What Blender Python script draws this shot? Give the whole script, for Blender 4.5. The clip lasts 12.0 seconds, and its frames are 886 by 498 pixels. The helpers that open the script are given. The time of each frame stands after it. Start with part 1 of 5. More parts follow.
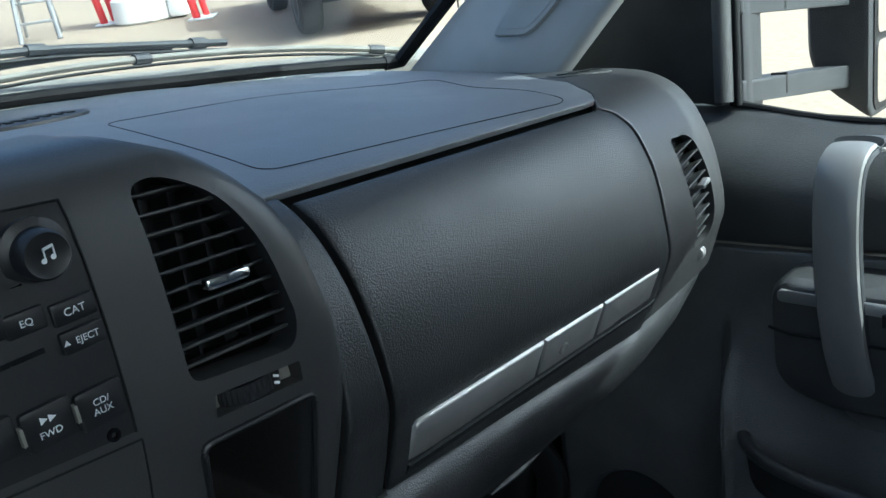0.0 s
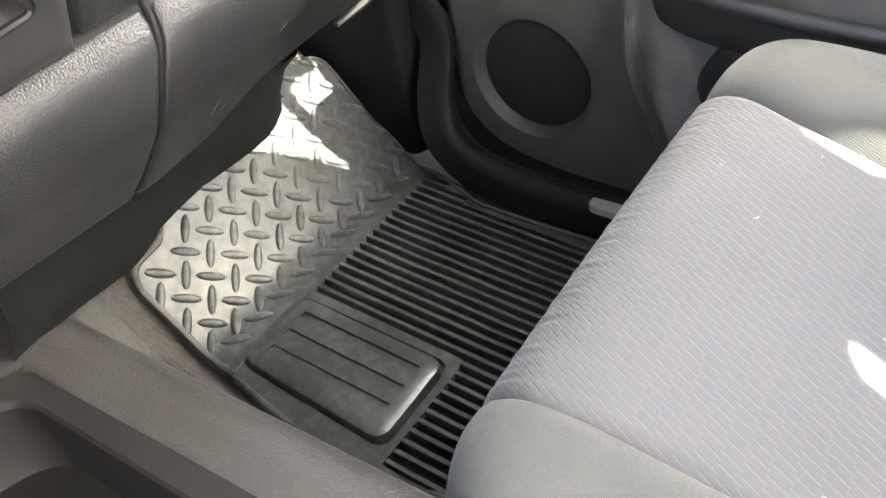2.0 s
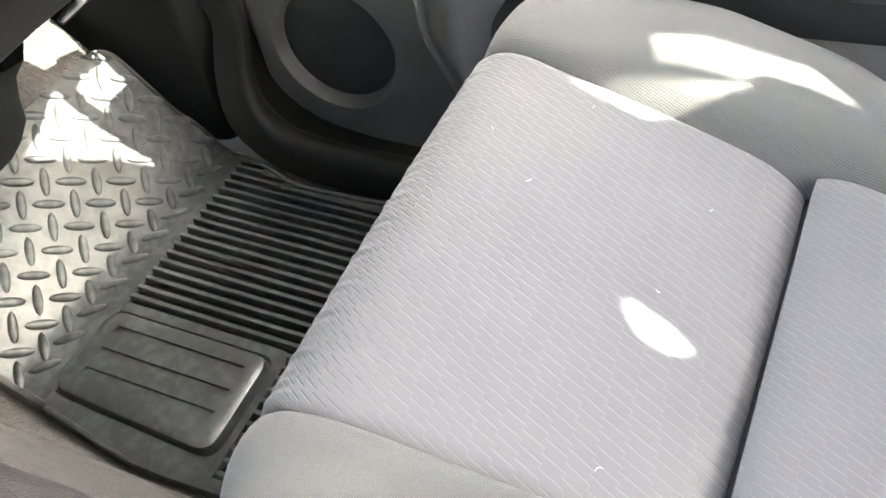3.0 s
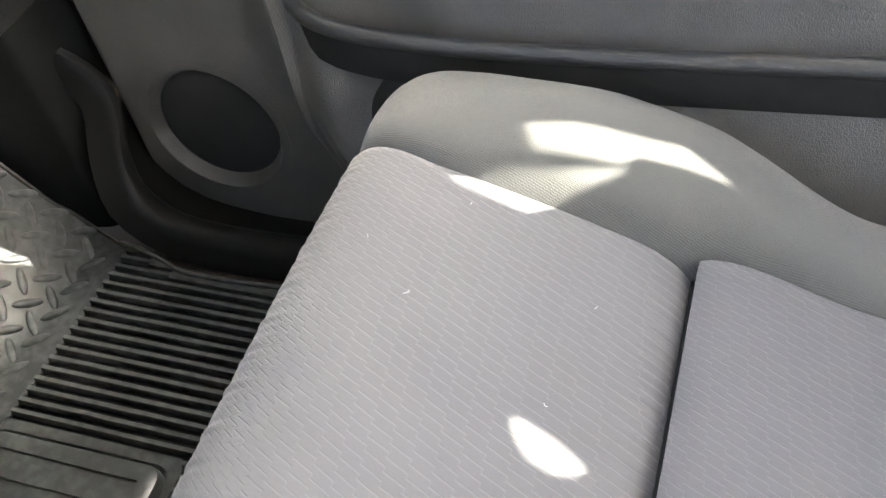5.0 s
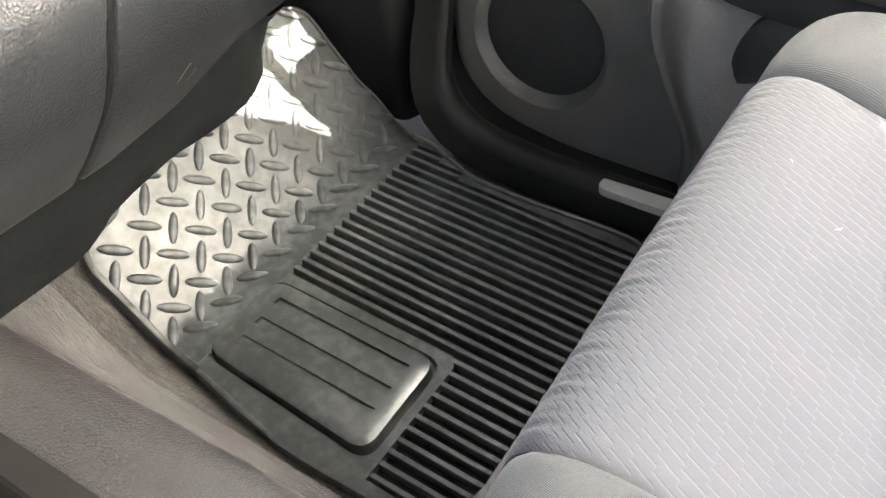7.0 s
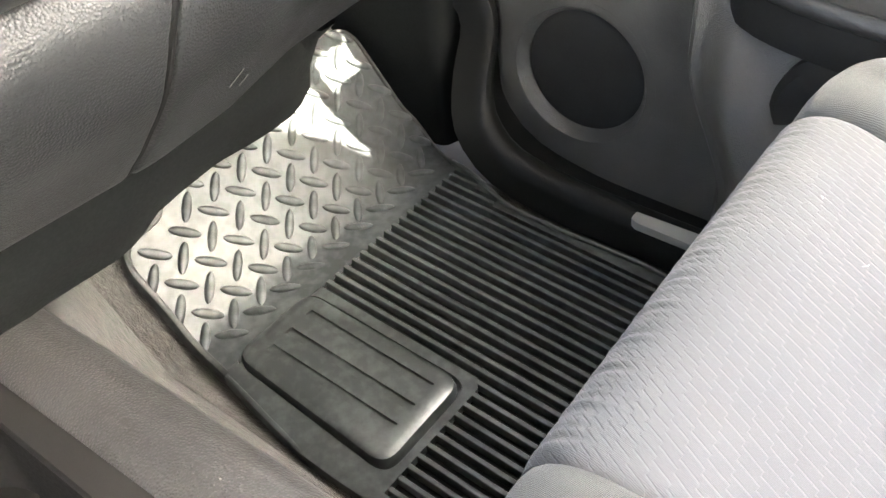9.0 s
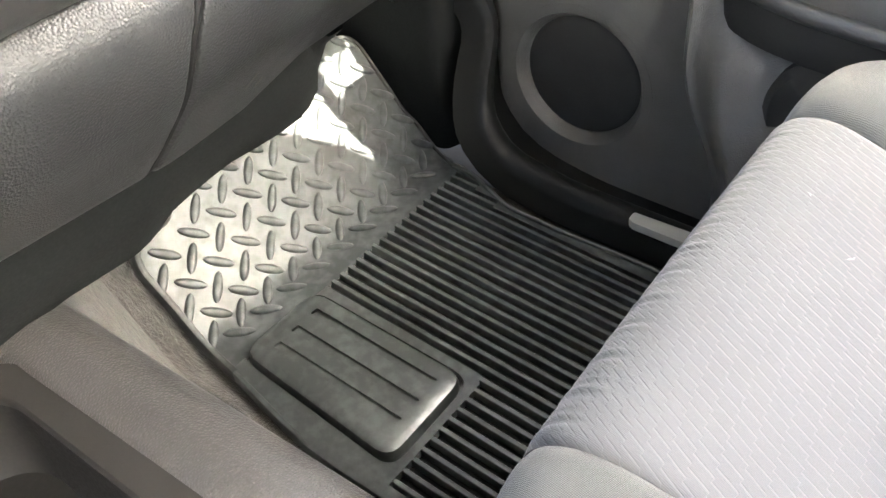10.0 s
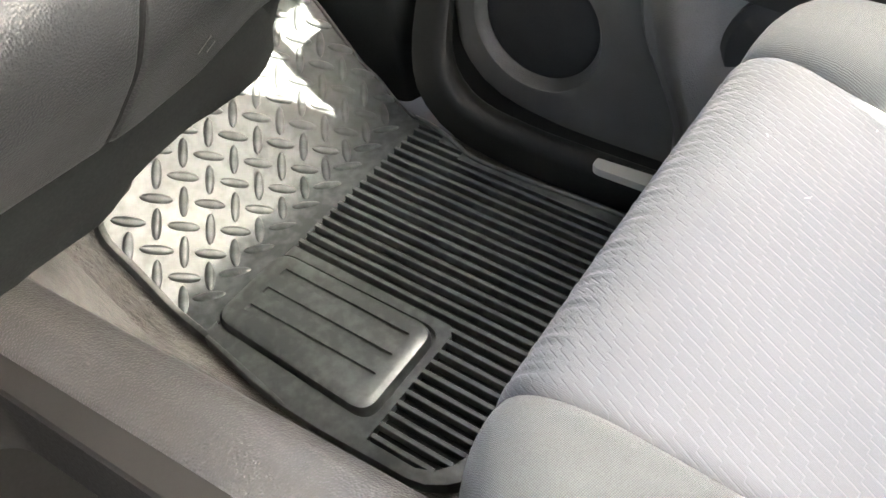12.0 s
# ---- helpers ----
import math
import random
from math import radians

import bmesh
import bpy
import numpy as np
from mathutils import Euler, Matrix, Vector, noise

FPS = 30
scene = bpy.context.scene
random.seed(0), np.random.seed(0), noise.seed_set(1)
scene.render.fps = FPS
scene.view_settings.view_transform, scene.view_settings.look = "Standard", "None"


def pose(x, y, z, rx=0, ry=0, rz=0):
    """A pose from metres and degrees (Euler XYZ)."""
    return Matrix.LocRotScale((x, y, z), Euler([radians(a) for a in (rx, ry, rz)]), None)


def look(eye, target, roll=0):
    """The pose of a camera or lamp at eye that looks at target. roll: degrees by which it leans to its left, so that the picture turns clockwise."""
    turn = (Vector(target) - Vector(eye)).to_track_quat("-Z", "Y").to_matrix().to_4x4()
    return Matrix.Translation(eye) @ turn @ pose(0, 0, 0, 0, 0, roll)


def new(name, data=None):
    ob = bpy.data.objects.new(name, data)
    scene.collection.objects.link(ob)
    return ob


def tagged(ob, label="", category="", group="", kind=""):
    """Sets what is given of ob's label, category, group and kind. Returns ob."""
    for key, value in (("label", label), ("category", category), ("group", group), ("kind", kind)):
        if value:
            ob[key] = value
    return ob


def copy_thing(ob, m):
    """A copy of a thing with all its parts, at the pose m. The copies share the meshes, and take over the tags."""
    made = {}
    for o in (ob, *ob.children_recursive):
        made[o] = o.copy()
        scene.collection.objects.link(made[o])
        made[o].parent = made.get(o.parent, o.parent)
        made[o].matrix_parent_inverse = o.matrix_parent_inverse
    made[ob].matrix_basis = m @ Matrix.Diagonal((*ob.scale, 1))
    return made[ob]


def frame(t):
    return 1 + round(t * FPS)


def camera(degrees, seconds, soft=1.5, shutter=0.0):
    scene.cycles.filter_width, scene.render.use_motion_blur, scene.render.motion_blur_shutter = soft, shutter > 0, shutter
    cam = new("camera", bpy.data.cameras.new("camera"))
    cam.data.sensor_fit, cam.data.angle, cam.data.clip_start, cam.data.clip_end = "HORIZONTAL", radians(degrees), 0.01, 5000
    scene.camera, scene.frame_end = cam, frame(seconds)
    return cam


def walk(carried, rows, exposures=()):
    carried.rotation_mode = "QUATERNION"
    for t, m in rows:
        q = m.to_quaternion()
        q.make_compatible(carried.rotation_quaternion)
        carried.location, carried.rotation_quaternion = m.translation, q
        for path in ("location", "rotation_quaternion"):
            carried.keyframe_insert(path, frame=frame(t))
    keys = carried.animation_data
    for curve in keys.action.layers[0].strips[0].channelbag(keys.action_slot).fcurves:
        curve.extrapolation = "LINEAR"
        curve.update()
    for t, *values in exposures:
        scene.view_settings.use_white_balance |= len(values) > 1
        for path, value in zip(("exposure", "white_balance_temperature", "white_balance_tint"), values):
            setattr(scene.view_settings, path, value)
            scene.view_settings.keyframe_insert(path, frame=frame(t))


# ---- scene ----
cam = camera(53.77, 12.0)
PATH = [
    (0, (-0.5988, -0.6694, 0.8658), (0.1129, -0.0212, 0.5953), -7.49),
    (0.5, (-0.5715, -0.6471, 0.8309), (0.1157, -0.0165, 0.4701), -7.55),
    (1, (-0.5439, -0.6302, 0.7954), (0.1030, -0.0275, 0.3283), -8.48),
    (1.5, (-0.5244, -0.6208, 0.7485), (0.0777, -0.0653, 0.1750), -10.19),
    (2, (-0.4924, -0.6334, 0.7151), (0.0787, -0.1372, 0.0612), -11.33),
    (2.5, (-0.4583, -0.6558, 0.7004), (0.1204, -0.2163, 0.0135), -12.30),
    (3, (-0.4207, -0.6832, 0.6937), (0.1793, -0.3063, -0.0119), -12.98),
    (3.5, (-0.3865, -0.7073, 0.6938), (0.2293, -0.3868, -0.0260), -13.69),
    (3.7, (-0.3803, -0.7131, 0.6975), (0.2423, -0.4071, -0.0227), -13.85),
    (4.1, (-0.3681, -0.7175, 0.7019), (0.2633, -0.4254, -0.0164), -13.80),
    (4.5, (-0.3574, -0.7129, 0.7088), (0.2854, -0.4228, -0.0001), -13.26),
    (4.9, (-0.3529, -0.6983, 0.7118), (0.2969, -0.3992, 0.0130), -12.43),
    (5.3, (-0.3600, -0.6690, 0.6920), (0.2848, -0.3508, -0.0050), -11.4),
    (5.5, (-0.3730, -0.6310, 0.6710), (0.8890, 0.0830, -0.7060), -10.3),
    (6, (-0.4050, -0.5800, 0.6540), (0.7835, 0.1960, -0.7555), -7.8),
    (6.5, (-0.4193, -0.5507, 0.6553), (0.1460, -0.1347, -0.0570), -8.06),
    (7, (-0.4286, -0.5451, 0.6673), (0.1335, -0.0974, -0.0282), -7.86),
    (7.2, (-0.4286, -0.5467, 0.6713), (0.1378, -0.0898, -0.0147), -7.63),
    (8, (-0.4379, -0.5495, 0.6664), (0.1286, -0.0728, -0.0058), -6.85),
    (8.8, (-0.4465, -0.5518, 0.6601), (0.1167, -0.0626, -0.0059), -6.25),
    (9, (-0.4433, -0.5558, 0.6685), (0.1206, -0.0657, 0.0039), -6.21),
    (9.5, (-0.4562, -0.5602, 0.6662), (0.1112, -0.0684, 0.0056), -6.10),
    (10, (-0.4620, -0.5679, 0.6793), (0.1059, -0.0753, 0.0198), -6.32),
    (10.5, (-0.4617, -0.5705, 0.6806), (0.1072, -0.0780, 0.0219), -6.33),
    (11, (-0.4641, -0.5746, 0.6897), (0.1019, -0.0785, 0.0313), -6.39),
    (11.5, (-0.4649, -0.5702, 0.6771), (0.0958, -0.0773, 0.0118), -6.23),
    (12, (-0.4597, -0.5697, 0.6835), (0.0942, -0.1252, -0.0205), -7.50),
]
EXPOSURES = [(0.0, 1.72, 4850, -9), (0.5, 3.52, 6050, 3), (1.0, 4.4, 6750, 5), (1.5, 4.4, 6350, 3), (2.0, 4.6, 6450, 2), (2.5, 4.85, 6450, 2), (3.0, 4.75, 6450, 2), (3.5, 4.3, 6450, 2), (5.5, 4.4, 6550, 3), (6.0, 4.5, 6550, 3), (6.5, 4.72, 6500, 3), (9.0, 5.0, 6500, 2), (12.0, 4.98, 6500, 2)]
walk(cam, [(t, look(eye, target, roll)) for t, eye, target, roll in PATH], EXPOSURES)

# ---- light ----
SUN_DIR = Vector((0.25, -1.15, 1.0)).normalized()
world = bpy.data.worlds.new("sky")
scene.world = world
world.use_nodes = True
sky = world.node_tree.nodes.new("ShaderNodeTexSky")
sky.sky_type = "NISHITA"
sky.sun_disc = False
sky.dust_density, sky.air_density, sky.ozone_density = 9.0, 0.5, 0.1
sky.sun_elevation = math.asin(SUN_DIR.z)
sky.sun_rotation = math.atan2(SUN_DIR.x, SUN_DIR.y)
world.node_tree.links.new(sky.outputs[0], world.node_tree.nodes["Background"].inputs[0])
world.node_tree.nodes["Background"].inputs[1].default_value = 0.15
sun = new("sun", bpy.data.lights.new("sun", "SUN"))
sun.data.energy, sun.data.angle, sun.data.color = 2.4, radians(0.3), (1.0, 0.90, 0.77)
sun.matrix_world = look(SUN_DIR * 20, (0, 0, 0))


# ---- materials ----
def material(name, base, rough=0.5, metal=0.0, spec=0.5):
    m = bpy.data.materials.new(name)
    m.use_nodes = True
    b = m.node_tree.nodes["Principled BSDF"]
    b.inputs["Base Color"].default_value = (*base, 1)
    b.inputs["Roughness"].default_value = rough
    b.inputs["Metallic"].default_value = metal
    b.inputs["Specular IOR Level"].default_value = spec
    return m, m.node_tree.nodes, m.node_tree.links, b


def noise_tex(n, l, coord, scale, detail=3.0):
    t = n.new("ShaderNodeTexNoise")
    t.inputs["Scale"].default_value = scale
    t.inputs["Detail"].default_value = detail
    l.new(coord, t.inputs["Vector"])
    return t


def mix_colour(n, l, fac, a, b):
    m = n.new("ShaderNodeMix")
    m.data_type = "RGBA"
    l.new(fac, m.inputs[0])
    m.inputs[6].default_value, m.inputs[7].default_value = (*a, 1), (*b, 1)
    return m.outputs[2]


def ramp(n, l, fac, lo, hi, to_lo=0.0, to_hi=1.0):
    r = n.new("ShaderNodeMapRange")
    l.new(fac, r.inputs[0])
    for k, v in zip((1, 2, 3, 4), (lo, hi, to_lo, to_hi)):
        r.inputs[k].default_value = v
    return r.outputs[0]


def bump(n, l, b, height, strength, distance):
    u = n.new("ShaderNodeBump")
    u.inputs["Strength"].default_value, u.inputs["Distance"].default_value = strength, distance
    l.new(height, u.inputs["Height"])
    l.new(u.outputs[0], b.inputs["Normal"])
    return u


def leather_grain(name, base, rough, grain=700.0, depth=0.6, spec=0.5, wear=0.35):
    """Moulded plastic with a pebbled skin, dust and slight wear."""
    m, n, l, b = material(name, base, rough, 0.0, spec)
    co = n.new("ShaderNodeTexCoord").outputs["Object"]
    v = n.new("ShaderNodeTexVoronoi")
    v.inputs["Scale"].default_value = grain
    v.inputs["Randomness"].default_value = 0.85
    l.new(co, v.inputs["Vector"])
    dome = ramp(n, l, v.outputs["Distance"], 0.0, 0.75, 1.0, 0.0)
    bump(n, l, b, dome, depth, 0.0006)
    big = noise_tex(n, l, co, 14, 5)
    l.new(mix_colour(n, l, ramp(n, l, big.outputs[0], 0.3, 0.75), base, [c * (1 + wear) + 0.002 for c in base]), b.inputs["Base Color"])
    l.new(ramp(n, l, big.outputs[0], 0.3, 0.7, rough - 0.05, rough + 0.08), b.inputs["Roughness"])
    return m


def plain(name, base, rough=0.5, metal=0.0, spec=0.5, mottle=0.15, fine=400.0, relief=0.08):
    m, n, l, b = material(name, base, rough, metal, spec)
    co = n.new("ShaderNodeTexCoord").outputs["Object"]
    big = noise_tex(n, l, co, 18, 4)
    small = noise_tex(n, l, co, fine, 2)
    l.new(mix_colour(n, l, ramp(n, l, big.outputs[0], 0.3, 0.7), [c * (1 - mottle) for c in base], [c * (1 + mottle) for c in base]), b.inputs["Base Color"])
    l.new(ramp(n, l, small.outputs[0], 0.3, 0.7, max(rough - 0.05, 0.02), rough + 0.06), b.inputs["Roughness"])
    if relief:
        bump(n, l, b, small.outputs[0], relief, 0.0005)
    return m


def fabric(name, base, pattern, spec=0.2):
    """Woven seat cloth; with pattern, fine stitched lines that run fore and aft and jog sideways."""
    m, n, l, b = material(name, base, 0.9, 0.0, spec)
    co = n.new("ShaderNodeTexCoord").outputs["Object"]
    sep = n.new("ShaderNodeSeparateXYZ")
    l.new(co, sep.inputs[0])

    def calc(op, a, c=None, d=None):
        q = n.new("ShaderNodeMath")
        q.operation = op
        for k, w in enumerate((a, c, d)):
            if w is None:
                continue
            if isinstance(w, (int, float)):
                q.inputs[k].default_value = w
            else:
                l.new(w, q.inputs[k])
        return q.outputs[0]

    stray = calc("MULTIPLY", noise_tex(n, l, co, 240, 2).outputs[0], 0.0016)
    wx = calc("SINE", calc("MULTIPLY", calc("ADD", calc("ADD", sep.outputs[0], stray), calc("MULTIPLY", sep.outputs[1], 0.6)), 3700.0 if not pattern else 4200.0))
    wy = calc("SINE", calc("MULTIPLY", calc("SUBTRACT", sep.outputs[1], calc("MULTIPLY", sep.outputs[0], 0.6)), 3700.0 if not pattern else 4200.0))
    weave = calc("MULTIPLY", calc("ADD", calc("MULTIPLY", wx, wy), 1.0), 0.5)
    fuzz = noise_tex(n, l, co, 900, 3).outputs[0]
    blot = noise_tex(n, l, co, 9, 4).outputs[0]
    tone = calc("ADD", calc("MULTIPLY", weave, 0.25 if pattern else 0.8), calc("ADD", calc("MULTIPLY", fuzz, 0.5), calc("MULTIPLY", blot, 0.6)))
    low, high = (0.86, 1.12) if pattern else (0.66, 1.32)
    colour = mix_colour(n, l, ramp(n, l, tone, 0.35, 1.3), [c * low for c in base], [min(c * high, 1) for c in base])
    height = calc("ADD", calc("MULTIPLY", weave, 0.5 if pattern else 1.3), calc("MULTIPLY", fuzz, 1.1))
    if pattern:
        drop = calc("SUBTRACT", sep.outputs[1], calc("MULTIPLY", sep.outputs[2], 0.9))
        along = calc("ADD", calc("MULTIPLY", sep.outputs[0], -0.47), calc("MULTIPLY", drop, -0.883))
        across = calc("SUBTRACT", calc("MULTIPLY", sep.outputs[0], 0.883), calc("MULTIPLY", drop, 0.47))
        waver = noise_tex(n, l, co, 25, 2).outputs[0]
        across = calc("ADD", across, calc("MULTIPLY", waver, 0.003))
        # Every line steps sideways at each joint; neighbouring lines step at different places.
        strand = calc("FLOOR", calc("DIVIDE", calc("ADD", across, calc("MULTIPLY", along, 0.2028)), 0.0064))
        run = calc("ADD", calc("DIVIDE", along, 0.0143), calc("MULTIPLY", strand, 0.33))
        cell = calc("FLOOR", run)
        part_run = calc("SUBTRACT", run, cell)
        soft = ramp(n, l, part_run, 0.93, 1.0)
        jog = calc("MULTIPLY", calc("ADD", cell, soft), 0.0029)
        level = calc("DIVIDE", calc("ADD", calc("ADD", across, jog), calc("MULTIPLY", strand, -0.000957)), 0.0064)
        off = calc("PINGPONG", calc("ADD", level, 9.75), 0.5)
        line = ramp(n, l, off, 0.026, 0.062, 1.0, 0.0)
        wide = ramp(n, l, off, 0.03, 0.13, 1.0, 0.0)
        # The pattern is a smooth, shiny thread sunk into the cloth.
        mx = n.new("ShaderNodeMix")
        mx.data_type = "RGBA"
        l.new(line, mx.inputs[0])
        l.new(colour, mx.inputs[6])
        mx.inputs[7].default_value = (*[c * 1.3 for c in base], 1)
        colour = mx.outputs[2]
        height = calc("SUBTRACT", height, calc("MULTIPLY", wide, 0.9))
        l.new(ramp(n, l, line, 0.0, 1.0, 0.9, 0.42), b.inputs["Roughness"])
        l.new(ramp(n, l, line, 0.0, 1.0, 0.0, 0.9), b.inputs["Metallic"])
    l.new(colour, b.inputs["Base Color"])
    b.inputs["Sheen Weight"].default_value = 0.25
    bump(n, l, b, height, 0.5, 0.0006)
    return m


def rubber(name, base, rough, spec=0.5, patchy=1.0):
    m, n, l, b = material(name, base, rough, 0.0, spec)
    co = n.new("ShaderNodeTexCoord").outputs["Object"]
    big, mid, fine = noise_tex(n, l, co, 11, 5), noise_tex(n, l, co, 60, 4), noise_tex(n, l, co, 500, 2)
    scuff = noise_tex(n, l, co, 85, 9)
    mixed = n.new("ShaderNodeMath")
    mixed.operation = "MULTIPLY_ADD"
    l.new(scuff.outputs[0], mixed.inputs[0])
    mixed.inputs[1].default_value = 0.9
    l.new(big.outputs[0], mixed.inputs[2])
    dust = ramp(n, l, mixed.outputs[0], 0.82, 1.12)
    l.new(mix_colour(n, l, dust, base, [c * 2.1 + 0.012 * patchy for c in base]), b.inputs["Base Color"])
    l.new(ramp(n, l, mid.outputs[0], 0.3, 0.7, rough - 0.07 * patchy, rough + 0.12 * patchy), b.inputs["Roughness"])
    bump(n, l, b, fine.outputs[0], 0.12, 0.0004)
    return m


def carpet_material(name, a, c):
    m, n, l, b = material(name, a, 0.95, 0.0, 0.1)
    co = n.new("ShaderNodeTexCoord").outputs["Object"]
    fine, mid = noise_tex(n, l, co, 850, 4), noise_tex(n, l, co, 300, 3)
    # Brushed streaks in the pile, long from front to rear.
    long_way = n.new("ShaderNodeVectorMath")
    long_way.operation = "MULTIPLY"
    l.new(co, long_way.inputs[0])
    long_way.inputs[1].default_value = (230, 22, 130)
    streak = noise_tex(n, l, long_way.outputs[0], 1.0, 4)
    s = n.new("ShaderNodeMath")
    s.operation = "ADD"
    l.new(fine.outputs[0], s.inputs[0])
    l.new(streak.outputs[0], s.inputs[1])
    l.new(mix_colour(n, l, ramp(n, l, s.outputs[0], 0.72, 1.28), a, c), b.inputs["Base Color"])
    tuft = n.new("ShaderNodeMath")
    tuft.operation = "ADD"
    l.new(mid.outputs[0], tuft.inputs[0])
    l.new(s.outputs[0], tuft.inputs[1])
    bump(n, l, b, tuft.outputs[0], 1.0, 0.003)
    b.inputs["Sheen Weight"].default_value = 0.3
    return m


def glass_material(name, tint=0.92):
    m = bpy.data.materials.new(name)
    m.use_nodes = True
    n, l = m.node_tree.nodes, m.node_tree.links
    n.remove(n["Principled BSDF"])
    t, g, f, x = (n.new("ShaderNode" + k) for k in ("BsdfTransparent", "BsdfGlossy", "LayerWeight", "MixShader"))
    t.inputs[0].default_value = (tint, tint * 1.01, tint, 1)
    g.inputs["Roughness"].default_value = 0.01
    f.inputs[0].default_value = 0.12
    l.new(ramp(n, l, f.outputs["Facing"], 0.0, 1.0, 0.03, 0.35), x.inputs[0])
    l.new(t.outputs[0], x.inputs[1])
    l.new(g.outputs[0], x.inputs[2])
    l.new(x.outputs[0], n["Material Output"].inputs[0])
    return m


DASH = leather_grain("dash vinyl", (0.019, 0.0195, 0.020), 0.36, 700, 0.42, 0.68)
# Dash vinyl again for the top, paler and bluer: skylight put into the colour.
DASH_SKYLIT = leather_grain("skylit dash vinyl", (0.122, 0.127, 0.136), 0.42, 620, 0.3, 1.0)
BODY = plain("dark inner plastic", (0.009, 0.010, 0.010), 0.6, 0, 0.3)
STACK = plain("satin charcoal plastic", (0.030, 0.0295, 0.029), 0.42, 0, 0.85, 0.08, 900, 0.05)
PIANO = plain("black gloss plastic", (0.006, 0.006, 0.007), 0.22, 0, 0.5, 0.05, 200, 0)
BUTTON = plain("black button plastic", (0.012, 0.012, 0.013), 0.4, 0, 0.5, 0.05, 500, 0.03)
BIN = plain("bin plastic", (0.034, 0.033, 0.032), 0.5, 0, 0.4)
SILL = plain("black sill plastic and rib shade", (0.008, 0.0086, 0.0086), 0.55, 0, 0.35)
SILVER = plain("silver paint", (0.42, 0.41, 0.395), 0.36, 0.65, 0.5, 0.04, 900, 0.03)
CHROME = plain("chrome", (0.75, 0.75, 0.76), 0.12, 1.0, 0.5, 0.02, 200, 0)
LEGEND = plain("white legend paint", (0.75, 0.76, 0.78), 0.6, 0, 0.3, 0.02, 200, 0)
RED_INK = plain("red legend paint", (0.75, 0.05, 0.03), 0.6, 0, 0.3, 0.02, 200, 0)
BLUE_INK = plain("blue legend paint", (0.06, 0.22, 0.6), 0.6, 0, 0.3, 0.02, 200, 0)
RUBBER = rubber("black mat rubber", (0.030, 0.0335, 0.0345), 0.36, 0.9)
PLATE = rubber("tread plate rubber", (0.034, 0.0375, 0.0395), 0.40, 0.40, 0.4)
LIP = rubber("mat lip rubber", (0.022, 0.023, 0.023), 0.5, 0.4)
CARPET = carpet_material("taupe carpet", (0.030, 0.028, 0.027), (0.100, 0.093, 0.088))
CONSOLE = leather_grain("console vinyl", (0.052, 0.049, 0.047), 0.31, 600, 0.72, 1.0)
TRAY_RIM = plain("tray rim plastic", (0.024, 0.0225, 0.021), 0.45, 0, 0.5, 0.1, 900, 0.06)
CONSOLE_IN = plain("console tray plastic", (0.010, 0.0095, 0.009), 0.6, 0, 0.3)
DOOR = leather_grain("door plastic", (0.088, 0.0885, 0.084), 0.36, 620, 0.8, 1.0, 0.6)
DOOR_TOP = leather_grain("upper door vinyl", (0.040, 0.041, 0.041), 0.42, 760, 0.35, 0.8, 0.4)
PULL = plain("satin grey paint", (0.27, 0.265, 0.255), 0.42, 0.5, 0.5, 0.05, 900, 0.03)
CLOSE_OUT = plain("matt black panel", (0.0085, 0.0098, 0.0095), 0.75, 0, 0.2)
DOOR_DARK = plain("black door plastic", (0.036, 0.037, 0.036), 0.65, 0, 0.3)
SEAT_IN = fabric("patterned seat cloth", (0.150, 0.152, 0.161), True)
SEAT_OUT = fabric("plain seat cloth", (0.112, 0.115, 0.112), False)
SEAM = plain("seat seam thread", (0.10, 0.10, 0.10), 0.9, 0, 0.1)
PILLAR = plain("light grey pillar trim", (0.42, 0.43, 0.42), 0.6, 0, 0.3, 0.05, 700, 0.1)
LINER = plain("headliner cloth", (0.43, 0.44, 0.44), 0.95, 0, 0.1, 0.05, 500, 0.3)
SEAL = plain("black seal rubber", (0.008, 0.008, 0.008), 0.6, 0, 0.3)
PAINT = plain("pale beige car paint", (0.36, 0.34, 0.29), 0.3, 0, 0.5, 0.03, 50, 0)
COWL = plain("grey cowl plastic", (0.20, 0.19, 0.165), 0.7, 0, 0.2)
MIRROR_BODY = plain("textured mirror plastic", (0.036, 0.038, 0.040), 0.55, 0, 0.4, 0.1, 800, 0.1)
MIRROR = plain("mirror glass", (0.9, 0.9, 0.9), 0.02, 1.0, 0.5, 0.0, 50, 0)
GLASS = glass_material("car glass")
CONCRETE = plain("pale concrete", (0.27, 0.218, 0.160), 0.9, 0, 0.2, 0.14, 30, 0.2)
RED_PAINT = plain("red post paint", (0.62, 0.03, 0.03), 0.4, 0, 0.5, 0.05, 60, 0)
WHITE_TUB = plain("white plastic", (0.8, 0.8, 0.78), 0.5, 0, 0.4, 0.03, 60, 0)
TYRE = plain("tyre rubber", (0.018, 0.018, 0.018), 0.8, 0, 0.3)
STEEL = plain("grey steel", (0.28, 0.28, 0.28), 0.45, 0.7, 0.5)
DRY_GRASS = plain("dry grass", (0.30, 0.25, 0.13), 0.95, 0, 0.1, 0.3, 40, 0.3)
BODY_PAINT = plain("dark truck paint", (0.03, 0.032, 0.036), 0.3, 0, 0.5, 0.05, 60, 0)


# ---- building helpers ----
def mesh_of(name, bm, mat, smooth=True):
    bmesh.ops.recalc_face_normals(bm, faces=bm.faces)
    me = bpy.data.meshes.new(name)
    bm.to_mesh(me)
    bm.free()
    me.materials.append(mat)
    if smooth:
        me.shade_smooth()
        me.set_sharp_from_angle(angle=radians(38))
    return me


